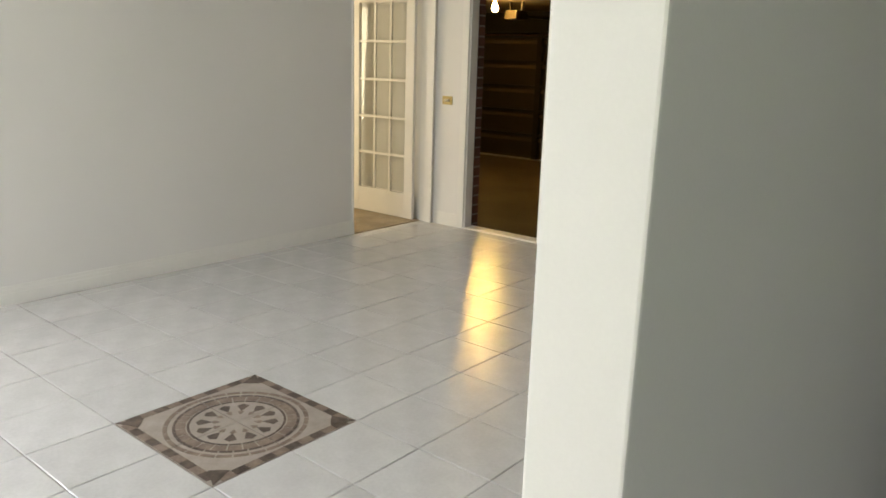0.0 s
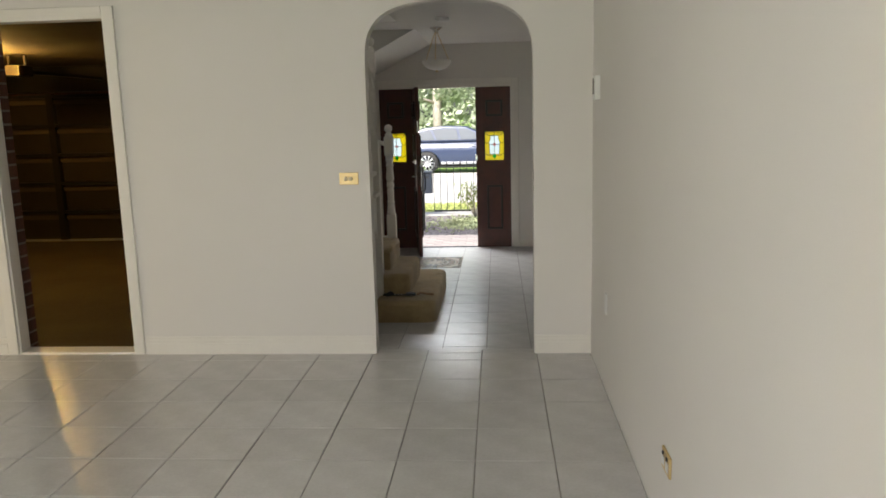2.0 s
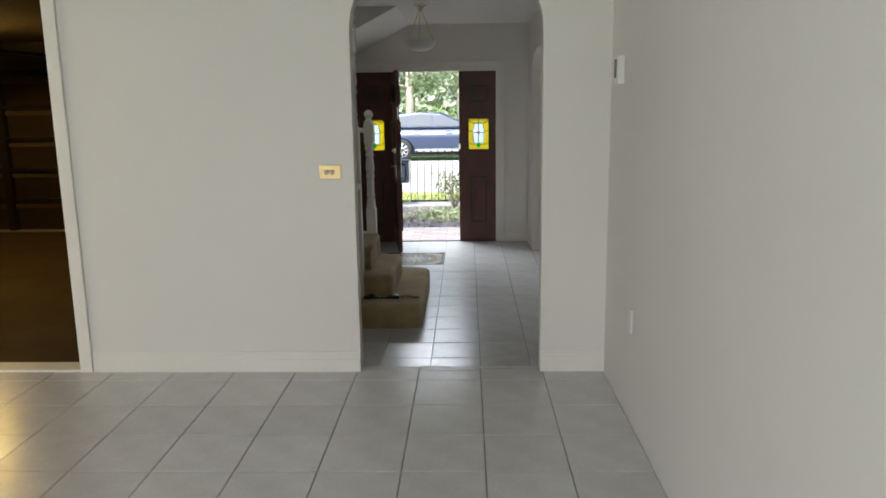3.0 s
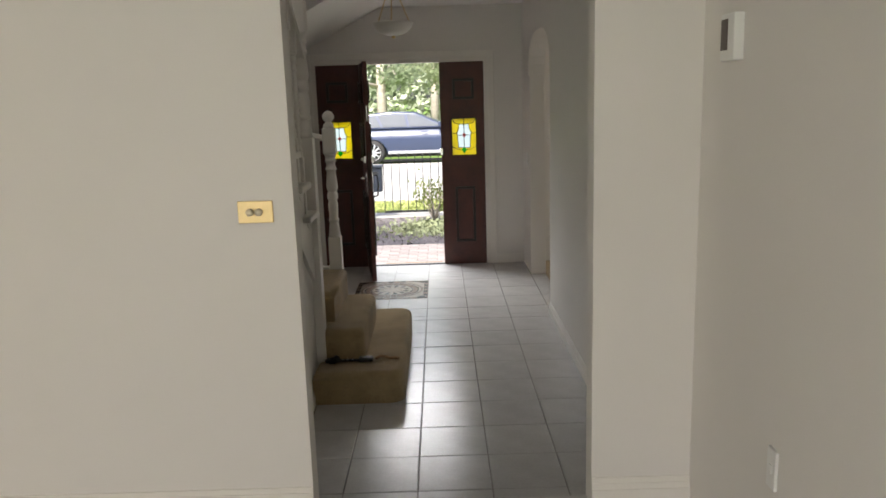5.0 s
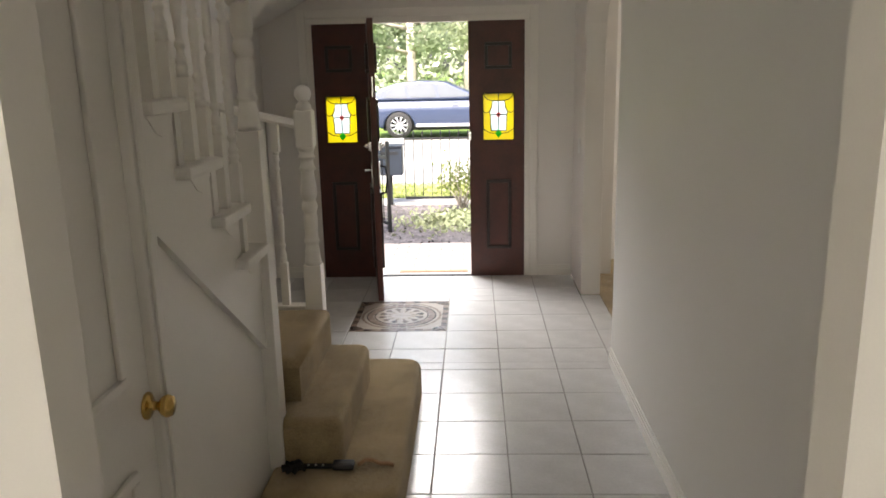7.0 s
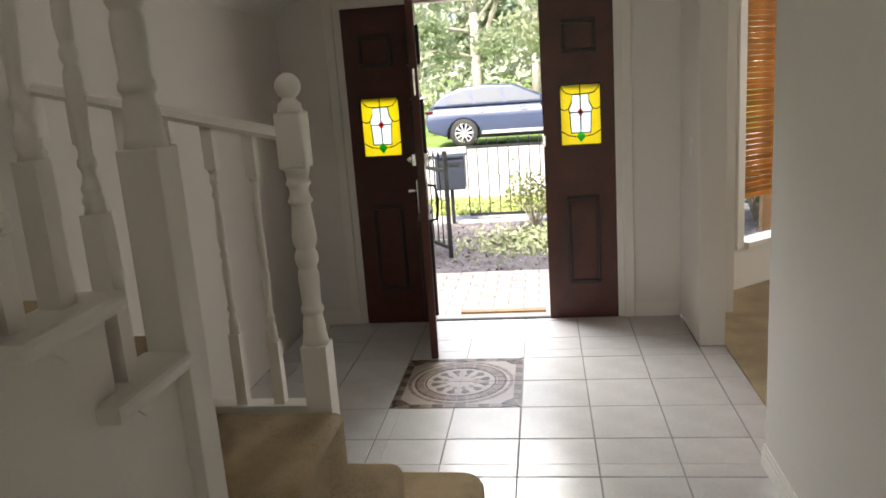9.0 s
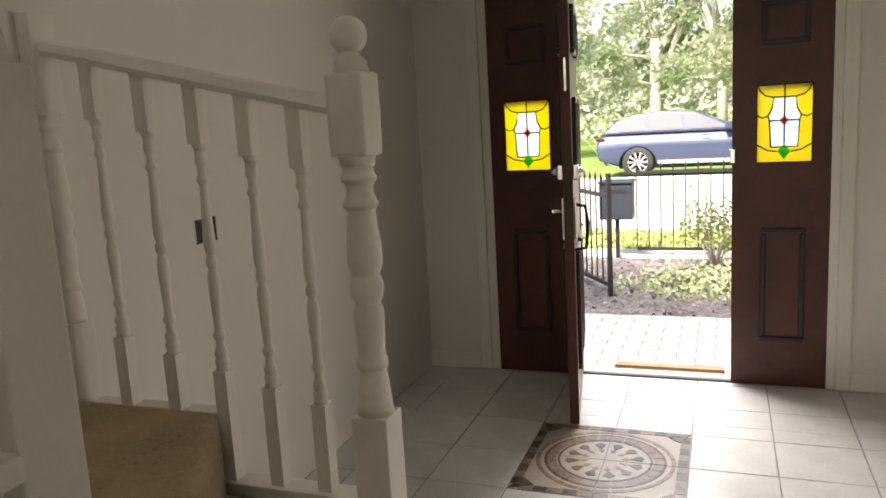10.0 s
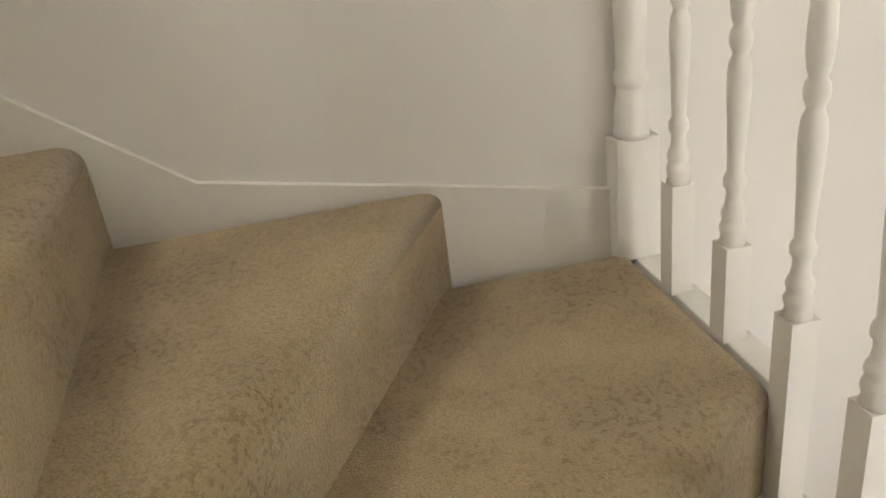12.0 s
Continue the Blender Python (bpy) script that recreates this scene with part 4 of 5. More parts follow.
# ---- bay window of the front room ----
bay = thing("window_bay", (0.2, 10.69, 0), "white framed bay window with a half-drawn bamboo blind", "window", kind="structure")
bay.rotation_euler = (0, 0, radians(38.4))
bm = bmesh.new()
for r in ((0, 0.36, 0, 0.12, -0.13, 2.66), (0.36, 1.75, 0, 0.12, -0.13, 0.33), (0.36, 1.75, 0, 0.12, 2.25, 2.66), (1.75, 2.05, 0, 0.12, -0.13, 2.66)):
    box(bm, *r)
part("wall", bm, WALL, bay, "white painted bay wall")
for r in ((0.34, 0.41, -0.02, 0.1, 0.3, 2.28), (1.7, 1.77, -0.02, 0.1, 0.3, 2.28), (0.41, 1.7, -0.02, 0.1, 2.2, 2.28), (0.41, 1.7, -0.06, 0.1, 0.3, 0.345), (0.95, 0.99, 0.04, 0.08, 0.345, 2.2)):
    bm = bmesh.new()
    box(bm, *r, bevel=0.004)
    part("window_frame", bm, TRIM, bay)
bm = bmesh.new()
box(bm, 0.41, 1.7, 0.058, 0.062, 0.345, 2.2)
part("pane", bm, GLASS, bay).visible_shadow = False
SLAT = mesh_of("slat", (lambda b: (box(b, 0, 1.27, 0, 0.012, 0, 0.034, bevel=0.004), b)[1])(bmesh.new()), BAMBOO)
blind = thing("bamboo_blind", (0.2, 10.69, 0), "half-drawn brown bamboo blind in the bay window", "blind")
blind.rotation_euler = (0, 0, radians(38.4))
for k in range(42):
    ob = new("slat", SLAT)
    ob.location = (0.42, 0.02 - (0.016 if k < 5 else 0) * (k % 2), 0.64 + 0.0375 * k)
    ob.rotation_euler = (radians(16 if k % 2 else 8), 0, 0)
    ob.parent = blind

# ---- outside ----
G = -0.14
porch = boxes("pavement_porch", [(-4.2, 1.2, 10.6, 12.08, -0.4, -0.105)], MORTAR, "pink clay paved porch", "pavement")
PAVE = mesh_of("paver", (lambda b: (box(b, 0, 0.222, 0, 0.108, -0.02, 0.0, bevel=0.004), b)[1])(bmesh.new()), PAVER)
for j in range(13):
    for i in range(14):
        x = -2.75 + 0.23 * i + (0.115 if j % 2 else 0)
        ob = new("paver", PAVE)
        ob.location = (x, 10.62 + 0.1125 * j, -0.098 + random.uniform(-0.001, 0.001))
        ob.parent = porch
bm = bmesh.new()
box(bm, -1.48, -0.86, 10.8, 10.86, -0.1, -0.068, bevel=0.004)
lone("timber_batten", bm, TIMBER, "orange-brown timber batten lying on the porch paving", "timber")
bm = bmesh.new()
box(bm, 1.14, 1.26, 12.7, 12.82, G, 2.5, bevel=0.008)
lone("veranda_post", bm, TIMBER, "honey-coloured timber veranda post", "post")

boxes("bed", [(-30, 30, 12.08, 14.5, -0.4, -0.12)], MULCH, "dark mulch garden bed", "garden bed")
boxes("kerb_strip", [(-30, 30, 14.5, 15.0, -0.4, -0.1)], CONC, "pale concrete edging under the fence", "kerb", bevel=0.01)
boxes("road", [(-300, 300, 16.6, 24.0, -0.45, -0.132)], CONC, "pale sunlit road", "road")
boxes("kerb", [(-300, 300, 24.0, 24.2, -0.45, -0.05), (-300, 300, 16.4, 16.6, -0.45, -0.08)], CONC, "pale concrete kerb", "kerb", bevel=0.02)


def scatter(name, count, spot, size, material, label, category, flat=False):
    """Many small leaves or chips in one mesh."""
    vs, fs = [], []
    for _ in range(count):
        p = spot()
        s = size * random.uniform(0.6, 1.4)
        u = Vector((random.gauss(0, 1), random.gauss(0, 1), random.gauss(0, 0.25 if flat else 1))).normalized()
        w = u.orthogonal().normalized()
        w = (Matrix.Rotation(random.uniform(0, 6.28), 3, u) @ w)
        if flat:
            w = Vector((-u.y, u.x, random.uniform(-0.3, 0.3))).normalized()
        k = len(vs)
        c = Vector(p)
        vs += [c - u * s, c + w * s * 0.5, c + u * s, c - w * s * 0.5]
        fs.append((k, k + 1, k + 2, k + 3))
    me = bpy.data.meshes.new(name)
    me.from_pydata([tuple(v) for v in vs], [], fs)
    me.materials.append(material)
    ob = new(name, me)
    return tagged(ob, label, category, kind="stuff")


CHIP = mat("bark_chip", (0.2, 0.185, 0.19), 0.9, vary=0.6, scale=20, fine=60, bump=0.0, spec=0.1)
scatter("bark_chips", 9000, lambda: (random.uniform(-4.5, 2.5), random.uniform(12.1, 14.5), -0.118 + random.uniform(0, 0.012)), 0.025, CHIP, "grey-brown bark chips on the bed", "mulch", True)
COVER = mat("ground_cover", (0.3, 0.34, 0.2), 0.7, vary=0.4, scale=8, fine=30, bump=0.0, spec=0.2)
scatter("ground_cover", 2600, lambda: (random.gauss(-0.75, 0.42), random.gauss(13.3, 0.33), -0.11 + abs(random.gauss(0, 0.035))), 0.03, COVER, "low green ground cover on the bed", "ground cover")
scatter("lawn_grass", 14000, lambda: (random.uniform(-7, 5), random.uniform(15.0, 16.4), G + random.uniform(0, 0.06)), 0.03, mat("verge_grass", (0.34, 0.38, 0.14), 0.8, vary=0.4, scale=3, fine=20, bump=0.0, spec=0.1), "sunlit yellow-green verge grass", "grass")


def shrub(x, y, z0, h, w, label):
    ob = thing("shrub", (x, y, z0), label, "shrub")
    bm = bmesh.new()
    tips = []
    for k in range(11):
        a = 2 * math.pi * k / 11 + random.uniform(-0.2, 0.2)
        r = w * random.uniform(0.3, 1.0)
        e = Vector((r * math.cos(a), r * math.sin(a) * 0.7, h * random.uniform(0.65, 1.0)))
        tube(bm, [(0, 0, 0), e * 0.4 + Vector((0, 0, h * 0.08)), e], 0.012, 5, 0.004)
        tips.append(e)
    part("stems", bm, BARK, ob, "thin woody stems")
    leaves = scatter("leaves", 560, lambda: tuple(random.choice(tips) * random.uniform(0.55, 1.05) + Vector((random.gauss(0, 0.06), random.gauss(0, 0.06), random.gauss(0, 0.06)))), 0.028, SHRUB, "", "")
    leaves.parent = ob
    return ob


shrub(-0.95, 14.0, -0.12, 0.62, 0.42, "leafy yellow-green shrub in the mulch bed")
shrub(-2.6, 14.1, -0.12, 0.6, 0.35, "leafy yellow-green shrub beside the gate")
shrub(1.4, 13.9, -0.12, 0.7, 0.4, "leafy green shrub below the bay window")


def fence_run(ob, x0, x1, top, low, spikes, step=0.125):
    for z in (top, low):
        bm = bmesh.new()
        box(bm, x0, x1, -0.016, 0.016, z - 0.016, z + 0.016)
        part("rail", bm, IRON, ob)
    n = round((x1 - x0) / step)
    bm = bmesh.new()
    lathe(bm, [(0.0065, low), (0.0065, spikes), (0.013, spikes + 0.01), (0.011, spikes + 0.03), (0.001, spikes + 0.075)], steps=6)
    me = mesh_of("picket", bm, IRON)
    for k in range(n + 1):
        p = new("picket", me)
        p.location = (x0 + (x1 - x0) * k / n, 0, 0)
        p.parent = ob


fence = thing("fence", (0, 14.65, -0.1), "black iron picket fence along the garden", "fence")
fence_run(fence, -1.75, 6.0, 0.88, 0.06, 0.93)
fence2 = thing("fence", (0, 14.65, -0.1), "black iron picket fence past the gate", "fence")
fence_run(fence2, -9.0, -2.9, 0.88, 0.06, 0.93)
gate = thing("garden_gate", (-1.775, 12.75, -0.12), "black iron garden gate standing open", "gate")
gate.rotation_euler = (0, 0, radians(122))
bm = bmesh.new()
box(bm, -0.018, 0.018, -0.018, 0.018, 0, 1.05, bevel=0.003)
part("post", bm, IRON, gate)
fence_run(gate, 0.03, 0.75, 0.86, 0.1, 0.98)

lb = thing("letterbox", (-1.93, 14.45, -0.1), "blue-grey metal letterbox on a post", "letterbox")
bm = bmesh.new()
box(bm, -0.17, 0.17, -0.12, 0.12, 0.42, 0.8, bevel=0.012)
part("case", bm, SLATE, lb)
bm = bmesh.new()
box(bm, -0.18, 0.18, -0.14, 0.13, 0.8, 0.825, bevel=0.004)
part("lid", bm, SLATE, lb)
bm = bmesh.new()
box(bm, -0.12, 0.12, -0.125, -0.12, 0.7, 0.74)
part("slot", bm, IRON, lb, "dark letter slot")
bm = bmesh.new()
box(bm, -0.02, 0.02, -0.02, 0.02, 0, 0.42)
part("post", bm, IRON, lb)


def wheel(owner, x, y, z, r, side):
    bm = bmesh.new()
    prof = [(r * 0.66, -0.11), (r * 0.95, -0.115), (r, -0.08), (r, 0.08), (r * 0.95, 0.115), (r * 0.66, 0.11)]
    lathe(bm, prof, steps=28, close=False)
    turn = Matrix.Rotation(radians(90), 3, "X")
    bmesh.ops.rotate(bm, verts=bm.verts, matrix=turn)
    bmesh.ops.translate(bm, verts=bm.verts, vec=(x, y, z))
    w = part("wheel", bm, RUBBER, owner, "black tyre on a silver alloy rim")
    bm = bmesh.new()
    f = y + side * 0.085
    for k in range(10):
        a = 2 * math.pi * k / 10
        u = Vector((math.cos(a), 0, math.sin(a)))
        tube(bm, [Vector((x, f, z)) + u * 0.04, Vector((x, f, z)) + u * r * 0.68], 0.022, 5, 0.03)
    for k in range(28):
        a, b = 2 * math.pi * k / 28, 2 * math.pi * (k + 1) / 28
        tube(bm, [(x + r * 0.67 * math.cos(a), f, z + r * 0.67 * math.sin(a)), (x + r * 0.67 * math.cos(b), f, z + r * 0.67 * math.sin(b))], 0.022, 5)
    tube(bm, [(x, f - 0.03, z), (x, f + 0.03, z)], 0.06, 12)
    part("rim", bm, ALLOY, w, "silver spoked alloy rim")


def car(x0, y0, z0):
    """A car side-on, nose towards +x; the near side is at y0."""
    ob = thing("car", (x0, y0, z0), "dark blue-grey car parked at the kerb", "car")
    W = 1.85
    # lower body
    low = [(0.05, 0.42), (0.0, 0.7), (0.06, 0.96), (0.3, 1.01), (3.3, 1.01), (4.35, 0.94), (4.66, 0.74), (4.7, 0.45), (4.55, 0.3), (4.3, 0.28)]
    for cx in (3.75, 0.95):
        for k in range(9):
            a = math.pi * k / 8
            low.append((cx + 0.41 * math.cos(a), 0.3 + 0.41 * math.sin(a)))
        low.append((cx - 0.45, 0.26))
    bm = bmesh.new()
    prism(bm, low[::-1], 0, W, "y", bevel=0.05, segments=3)
    for z in (0.5, 0.62, 0.74, 0.84, 0.92):
        bmesh.ops.bisect_plane(bm, geom=bm.verts[:] + bm.edges[:] + bm.faces[:], plane_co=(0, 0, z), plane_no=(0, 0, 1))
    for v in bm.verts:
        out = 1 if v.co.y > W / 2 else -1
        v.co.y -= out * (0.14 * max(0, (v.co.z - 0.62) / 0.4) ** 2 + 0.05 * max(0, (0.62 - v.co.z) / 0.35) ** 2)
    bm.normal_update()
    for f in bm.faces:
        f.smooth = abs(f.normal.y) > 0.5
    part("body", bm, CARPAINT, ob)
    # cabin, drawn in towards the roof
    cab = [(0.12, 1.0), (0.42, 1.29), (0.85, 1.44), (1.5, 1.5), (2.2, 1.46), (3.25, 1.0)]
    bm = bmesh.new()
    prism(bm, cab[::-1], 0.06, W - 0.06, "y", bevel=0.05, segments=3)
    for v in bm.verts:
        k = (v.co.z - 1.03) / 0.5
        v.co.y = W / 2 + (v.co.y - W / 2) * (1 - 0.16 * max(0, k))
    part("cabin", bm, CARPAINT, ob, "dark blue roof and pillars")
    for nm, pts in (("rear_window", [(0.55, 1.07), (0.78, 1.33), (1.05, 1.39), (1.2, 1.07)]), ("side_window", [(1.27, 1.07), (1.13, 1.4), (1.88, 1.42), (1.96, 1.07)]), ("front_window", [(2.03, 1.07), (1.96, 1.42), (2.2, 1.4), (2.95, 1.07)])):
        bm = bmesh.new()
        prism(bm, pts, 0.02, 0.05, "y")
        for v in bm.verts:
            k = (v.co.z - 1.03) / 0.5
            v.co.y += 0.02 + 0.15 * k
        part(nm, bm, CARGLASS, ob, "tinted side glass")
    for nm, r, m in (("sill", (1.4, 3.3, -0.01, 0.03, 0.3, 0.38), ALLOY), ("door_handle", (1.35, 1.55, -0.025, 0.0, 0.9, 0.93), CARPAINT), ("door_handle", (2.35, 2.55, -0.025, 0.0, 0.9, 0.93), CARPAINT), ("tail_light", (0.0, 0.2, 0.03, 0.1, 0.86, 0.93), mat("red_lens", (0.05, 0.008, 0.008), 0.2, bump=0.0)), ("mirror", (2.85, 3.05, -0.16, 0.02, 1.05, 1.2), CARPAINT)):
        bm = bmesh.new()
        box(bm, *r, bevel=0.01)
        part(nm, bm, m, ob)
    bm = bmesh.new()
    box(bm, 0.5, 4.2, 0.2, W - 0.2, 0.2, 0.5)
    part("underbody", bm, RUBBER, ob)
    for cx in (0.95, 3.75):
        wheel(ob, cx, 0.12, 0.35, 0.355, -1)
        wheel(ob, cx, W - 0.12, 0.35, 0.355, 1)
    return ob


car(-3.72, 24.5, -0.1)


def tree(x, y, h, spread, n, label, seed, leaf=LEAF):
    random.seed(seed)
    ob = thing("tree", (x, y, G), label, "tree")
    bm = bmesh.new()
    lean = random.uniform(-0.4, 0.4)
    top = Vector((lean, 0, h * 0.45))
    tube(bm, [(0, 0, -0.3), (lean * 0.3, 0, h * 0.22), top], 0.26, 8, 0.15)
    part("trunk", bm, BARK, ob)
    centres = []
    for k in range(13):
        a = 2 * math.pi * k / 13 * 2.6
        rr = spread * random.uniform(0.35, 1.0)
        e = Vector((lean + rr * math.cos(a), rr * math.sin(a) * 0.7, h * random.uniform(0.3, 1.0)))
        s = Vector((lean * 0.6, 0, h * random.uniform(0.2, 0.45)))
        mid = s.lerp(e, 0.5) + Vector((random.uniform(-0.4, 0.4), 0, random.uniform(0, 0.5)))
        bm = bmesh.new()
        tube(bm, [s, mid, e], 0.09, 6, 0.02)
        tw = e + Vector((random.uniform(-1, 1), random.uniform(-0.5, 0.5), random.uniform(-0.7, 0.6)))
        tube(bm, [mid, mid.lerp(tw, 0.5), tw], 0.04, 5, 0.012)
        part("limb", bm, BARK, ob)
        centres += [(e, random.uniform(0.55, 1.1)), (mid, random.uniform(0.3, 0.7)), (tw, random.uniform(0.35, 0.8))]

    def spot():
        c, r = random.choice(centres)
        v = Vector((random.gauss(0, 1), random.gauss(0, 1), random.gauss(0, 0.75)))
        return tuple(c + v * r * 0.55)

    crown = scatter("crown", int(n * 1.05), spot, 0.12, leaf, "", "")
    crown.parent = ob
    return ob


PALE = leafy(mat("pale_leaf", (0.38, 0.42, 0.28), 0.6, vary=0.3, scale=0.6, fine=6, bump=0.0, spec=0.3))
for i, (x, y, h, s, n, m) in enumerate(((-7.5, 33, 8, 3.0, 5200, PALE), (-3.2, 35, 9, 3.4, 6500, LEAF), (0.8, 32, 8, 3.2, 4200, PALE), (4.8, 35, 9, 3.4, 5200, LEAF), (-12, 36, 9, 3.6, 5200, LEAF), (9.5, 38, 9, 3.6, 4200, PALE), (-1.0, 42, 11, 4.6, 6500, LEAF), (-8.5, 43, 11, 4.6, 6000, PALE), (6.5, 45, 11, 4.6, 5200, PALE))):
    tree(x, y, h, s, n, "tall leafy grey-green gum tree across the road" if m is LEAF else "open pale green tree with bare limbs across the road", 11 + i, m)
random.seed(5)
for x in (-9.5, -4.2, 2.5, 8.0):
    shrub(x, 29.5 + random.uniform(-1, 1), G, 1.6, 1.5, "pale green roadside shrub across the road")
bm = bmesh.new()
tube(bm, [(-30 + 4 * i, 27.5, 6.2 - 0.5 * math.sin(math.pi * i / 15)) for i in range(16)], 0.014, 5)
for px in (-30.0, 30.0):
    pm = bmesh.new()
    tube(pm, [(px, 27.5, G - 0.3), (px, 27.5, 7.0)], 0.14, 10, 0.1)
    lone("power_pole", pm, TIMBER, "weathered timber power pole beside the road", "pole", "street poles")
lone("power_line", bm, CONC, "thin pale overhead cable across the street", "cable")
# Haze of distance is put into this pale leaf colour.
SCRUB = mat("haze_pale_scrub", (0.42, 0.47, 0.34), 0.9, vary=0.35, scale=0.3, fine=3, bump=0.0)
scatter("backdrop_scrub", 40000, lambda: (random.uniform(-45, 40), random.uniform(52, 60), random.uniform(0, 14) * random.uniform(0.3, 1)), 0.26, SCRUB, "distant woodland, haze put into its pale colour", "woodland")

# ---- tiles ----
GAP = 0.0045


def tile_mesh(w, d):
    bm = bmesh.new()
    v = box(bm, 0, w, 0, d, -0.008, 0.0)
    top = [f for f in bm.faces if all(abs(q.co.z) < 1e-6 for q in f.verts)]
    bmesh.ops.bevel(bm, geom=list(top[0].edges), offset=0.0025, segments=1, affect="EDGES")
    return mesh_of("tile", bm, TILE)


FULL = {}


def lay(owner, PITCH, ox, oy, x0, x1, y0, y1, level, near, skip=()):
    """Lays tiles on the grid through (ox, oy). Whole ones share a mesh; those outside `near` are joined."""
    if PITCH not in FULL:
        FULL[PITCH] = tile_mesh(PITCH - GAP, PITCH - GAP)
    rest = bmesh.new()
    i0, i1 = math.floor((x0 - ox) / PITCH), math.ceil((x1 - ox) / PITCH)
    j0, j1 = math.floor((y0 - oy) / PITCH), math.ceil((y1 - oy) / PITCH)
    for i in range(i0, i1):
        for j in range(j0, j1):
            if (i, j) in skip:
                continue
            a, b = max(x0, ox + i * PITCH + GAP / 2), min(x1, ox + (i + 1) * PITCH - GAP / 2)
            c, d = max(y0, oy + j * PITCH + GAP / 2), min(y1, oy + (j + 1) * PITCH - GAP / 2)
            if b - a < 0.012 or d - c < 0.012:
                continue
            dz = random.uniform(-0.0007, 0.0007)
            if near(a, c):
                full = b - a > PITCH - GAP - 1e-4 and d - c > PITCH - GAP - 1e-4
                ob = new("tile", FULL[PITCH] if full else tile_mesh(b - a, d - c))
                ob.location = (a, c, level + dz)
                ob.rotation_euler = (random.uniform(-0.0015, 0.0015), random.uniform(-0.0015, 0.0015), 0)
                ob.parent = owner
            else:
                box(rest, a, b, c, d, level - 0.008, level + dz)
    if rest.verts:
        tagged(part("far_tiles", rest, TILE, owner), kind="stuff")
    else:
        rest.free()


lay(floor_hall, 0.334, -0.66, 5.34, -1.6, 0.0, 5.145, 8.45, HALL, lambda x, y: True)
lay(floor_hall, 0.334, -0.66, 5.34, -2.496, -1.6, 7.88, 10.4, HALL, lambda x, y: True, {(-3, 11), (-3, 12)})
lay(floor_hall, 0.334, -0.66, 5.34, -1.6, 0.155, 8.45, 9.81, HALL, lambda x, y: True, {(-3, 11), (-2, 11), (-3, 12), (-2, 12)})
lay(floor_hall, 0.334, -0.66, 5.34, -1.6, 0.01, 9.81, 10.4, HALL, lambda x, y: True)
lay(floor_room, 0.341, -0.674, 3.545, -4.185, -0.002, -3.5, 5.05, ROOM, lambda x, y: y > -0.6, {(-5, -7), (-4, -7), (-5, -6), (-4, -6)})
lay(floor_room, 0.341, -0.674, 3.545, 0.0, 3.5, -3.5, 0.453, ROOM, lambda x, y: False)
lay(floor_room, 0.341, -0.674, 3.545, AX0, AX1, 5.05, 5.108, ROOM, lambda x, y: True)


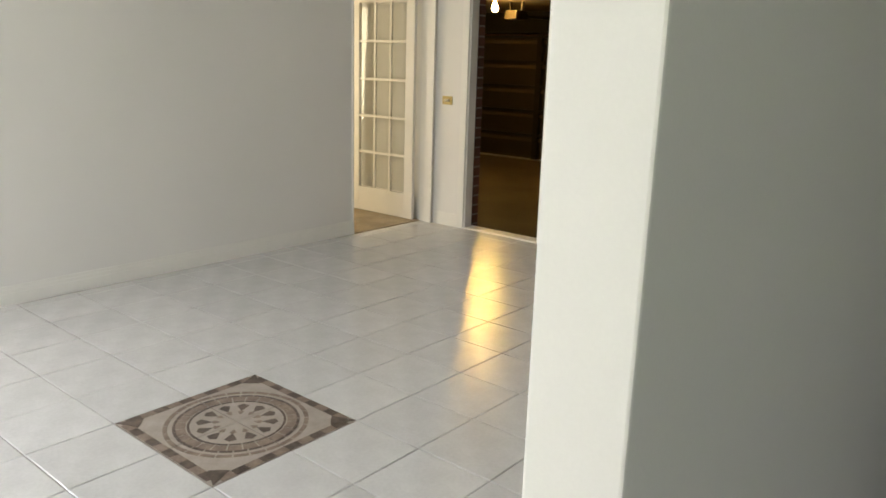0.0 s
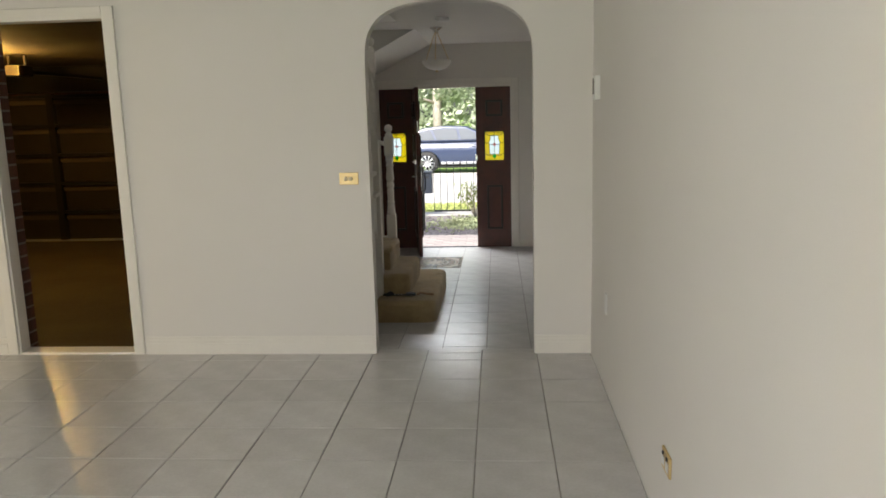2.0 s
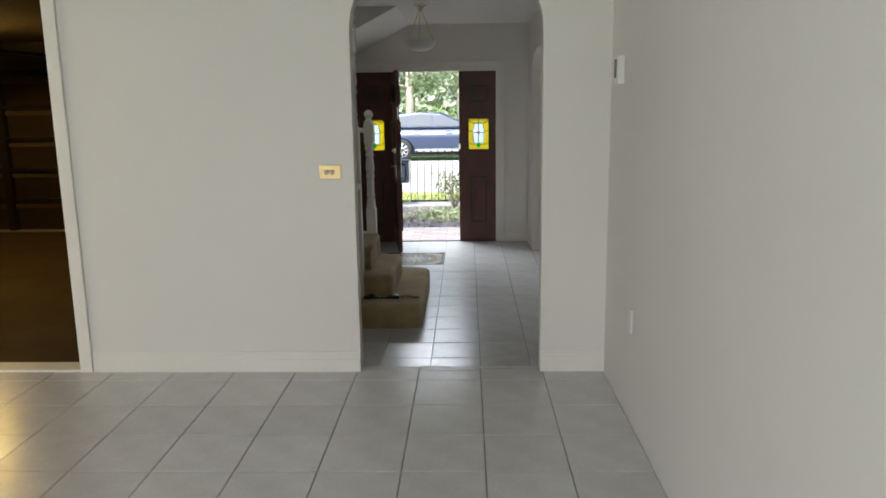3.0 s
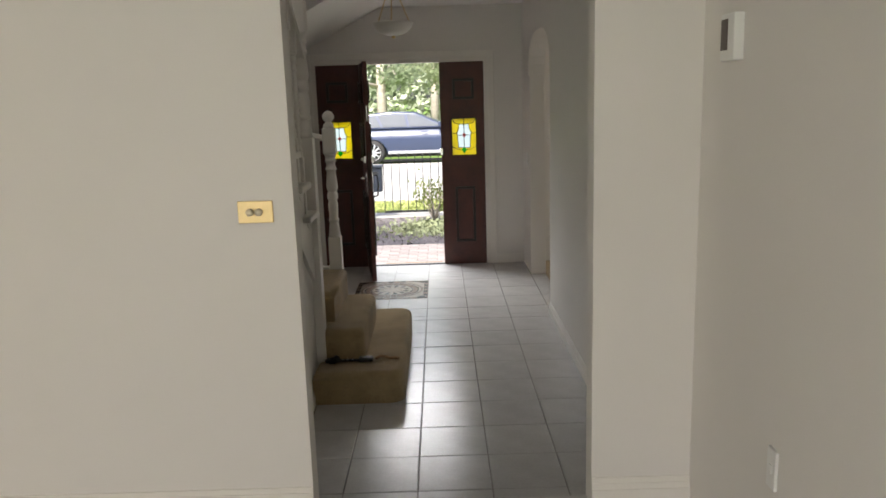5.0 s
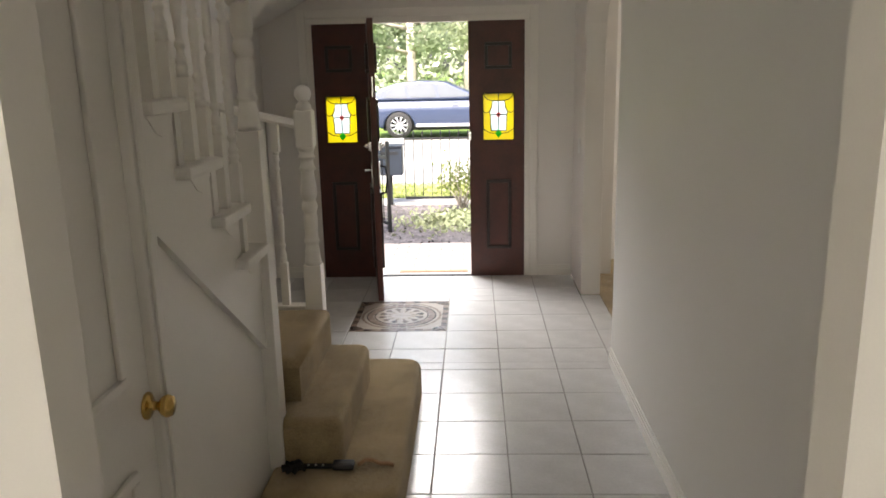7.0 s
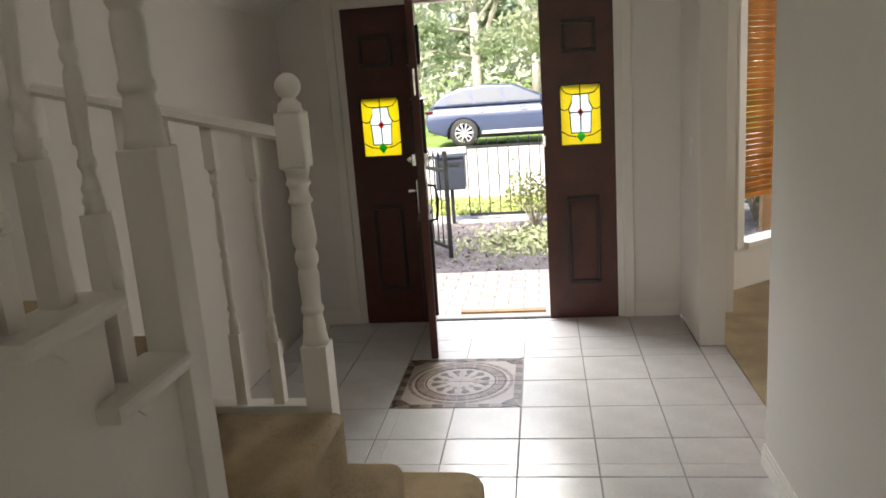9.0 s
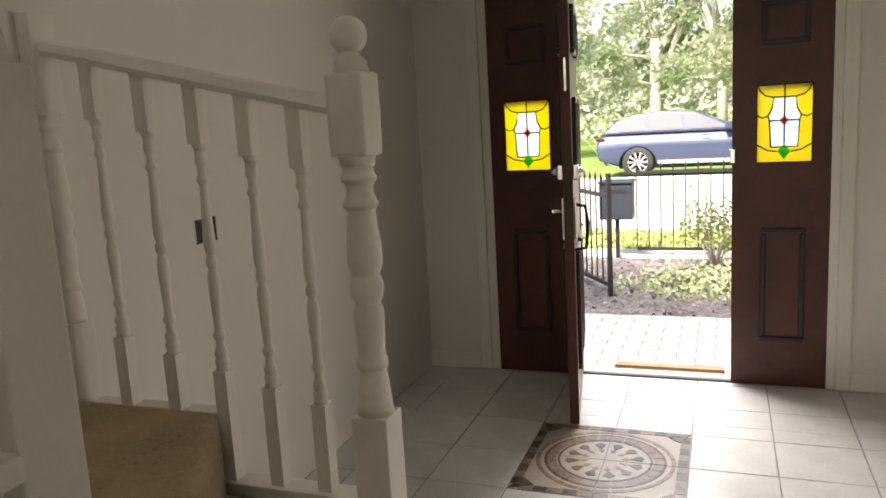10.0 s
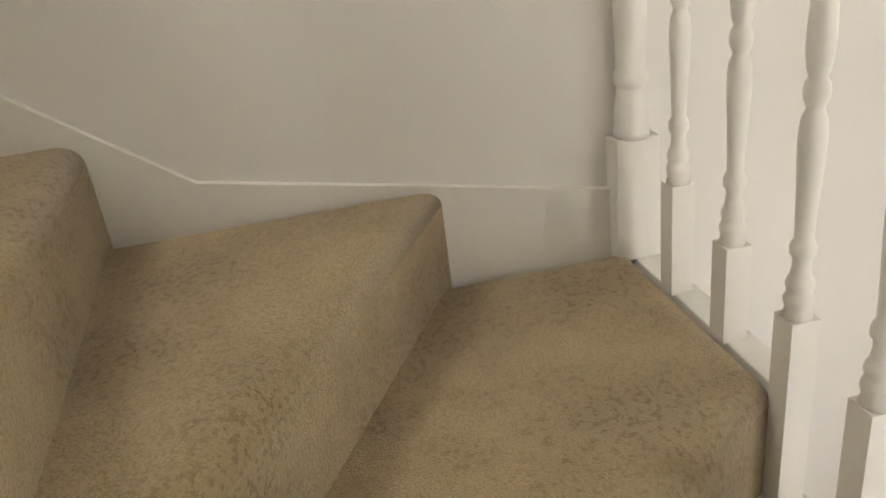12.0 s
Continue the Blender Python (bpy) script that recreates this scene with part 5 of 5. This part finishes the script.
def medallion(PITCH, x0, y0, level):
    """A square stone mosaic over four tiles: dark border, rings and a ring of petals."""
    own = thing("mosaic_medallion", (x0, y0, level), "brown and cream stone mosaic medallion set in the tiles", "floor mosaic", "floor medallions", "structure")
    own.location = (0, 0, 0)
    s = 2 * PITCH
    cx, cy = x0 + s / 2, y0 + s / 2
    for i in (0, 1):
        for j in (0, 1):
            bm = bmesh.new()
            box(bm, x0 + i * PITCH + GAP / 2, x0 + (i + 1) * PITCH - GAP / 2, y0 + j * PITCH + GAP / 2, y0 + (j + 1) * PITCH - GAP / 2, level - 0.008, level)
            part("tile", bm, STONE_L, own)

    def slab(name, pts, m, rise=0.0015):
        bm = bmesh.new()
        prism(bm, pts, level - 0.004, level + rise, "z")
        part(name, bm, m, own)

    def seg(r0, r1, a0, a1, m, name):
        k = 3
        pts = [(cx + r1 * math.cos(a0 + (a1 - a0) * i / k), cy + r1 * math.sin(a0 + (a1 - a0) * i / k)) for i in range(k + 1)]
        pts += [(cx + r0 * math.cos(a1 - (a1 - a0) * i / k), cy + r0 * math.sin(a1 - (a1 - a0) * i / k)) for i in range(k + 1)]
        slab(name, pts, m)

    b = 0.042
    n = 10
    for side in range(4):
        for i in range(n):
            a = -s / 2 + b + (s - 2 * b) / n * i + 0.001
            e = a + (s - 2 * b) / n - 0.002
            near, far = -s / 2 + 0.004, -s / 2 + b
            quad = [(a, near), (e, near), (e, far), (a, far)]
            ca, sa = ((1, 0), (0, 1), (-1, 0), (0, -1))[side]
            slab("border_stone", [(cx + p * ca - q * sa, cy + p * sa + q * ca) for p, q in quad], STONE_D if i % 2 else STONE_M)
        ca, sa = ((1, 0), (0, 1), (-1, 0), (0, -1))[side]
        tri = [(-s / 2 + 0.004, -s / 2 + 0.004), (-s / 2 + 0.1, -s / 2 + b + 0.004), (-s / 2 + 0.075, -s / 2 + 0.075), (-s / 2 + b + 0.004, -s / 2 + 0.1)]
        slab("corner_stone", [(cx + p * ca - q * sa, cy + p * sa + q * ca) for p, q in tri], STONE_D, 0.003)
    for r0, r1, count, m in ((0.268, 0.286, 28, STONE_M), (0.2, 0.238, 24, STONE_M), (0.238, 0.25, 28, STONE_D), (0.185, 0.195, 24, STONE_D)):
        for i in range(count):
            a0 = 2 * math.pi * i / count
            seg(r0, r1, a0 + 0.012, a0 + 2 * math.pi / count - 0.012, m, "ring_stone")
    for i in range(12):
        a = 2 * math.pi * (i + 0.5) / 12
        u, v = Vector((math.cos(a), math.sin(a))), Vector((-math.sin(a), math.cos(a)))
        c = Vector((cx, cy))
        for r, w, m in ((0.135, 0.024, STONE_D), (0.085, 0.013, STONE_M)):
            pts = [c + u * (r - 1.4 * w), c + u * (r - 0.3 * w) + v * w * 0.6, c + u * (r + 0.6 * w) + v * w, c + u * (r + 1.2 * w), c + u * (r + 0.6 * w) - v * w, c + u * (r - 0.3 * w) - v * w * 0.6]
            slab("petal", [tuple(p) for p in pts], m)
    return own


medallion(0.341, -0.674 - 5 * 0.341, 3.545 - 7 * 0.341, ROOM)
medallion(0.334, -0.66 - 3 * 0.334, 5.34 + 11 * 0.334, HALL)
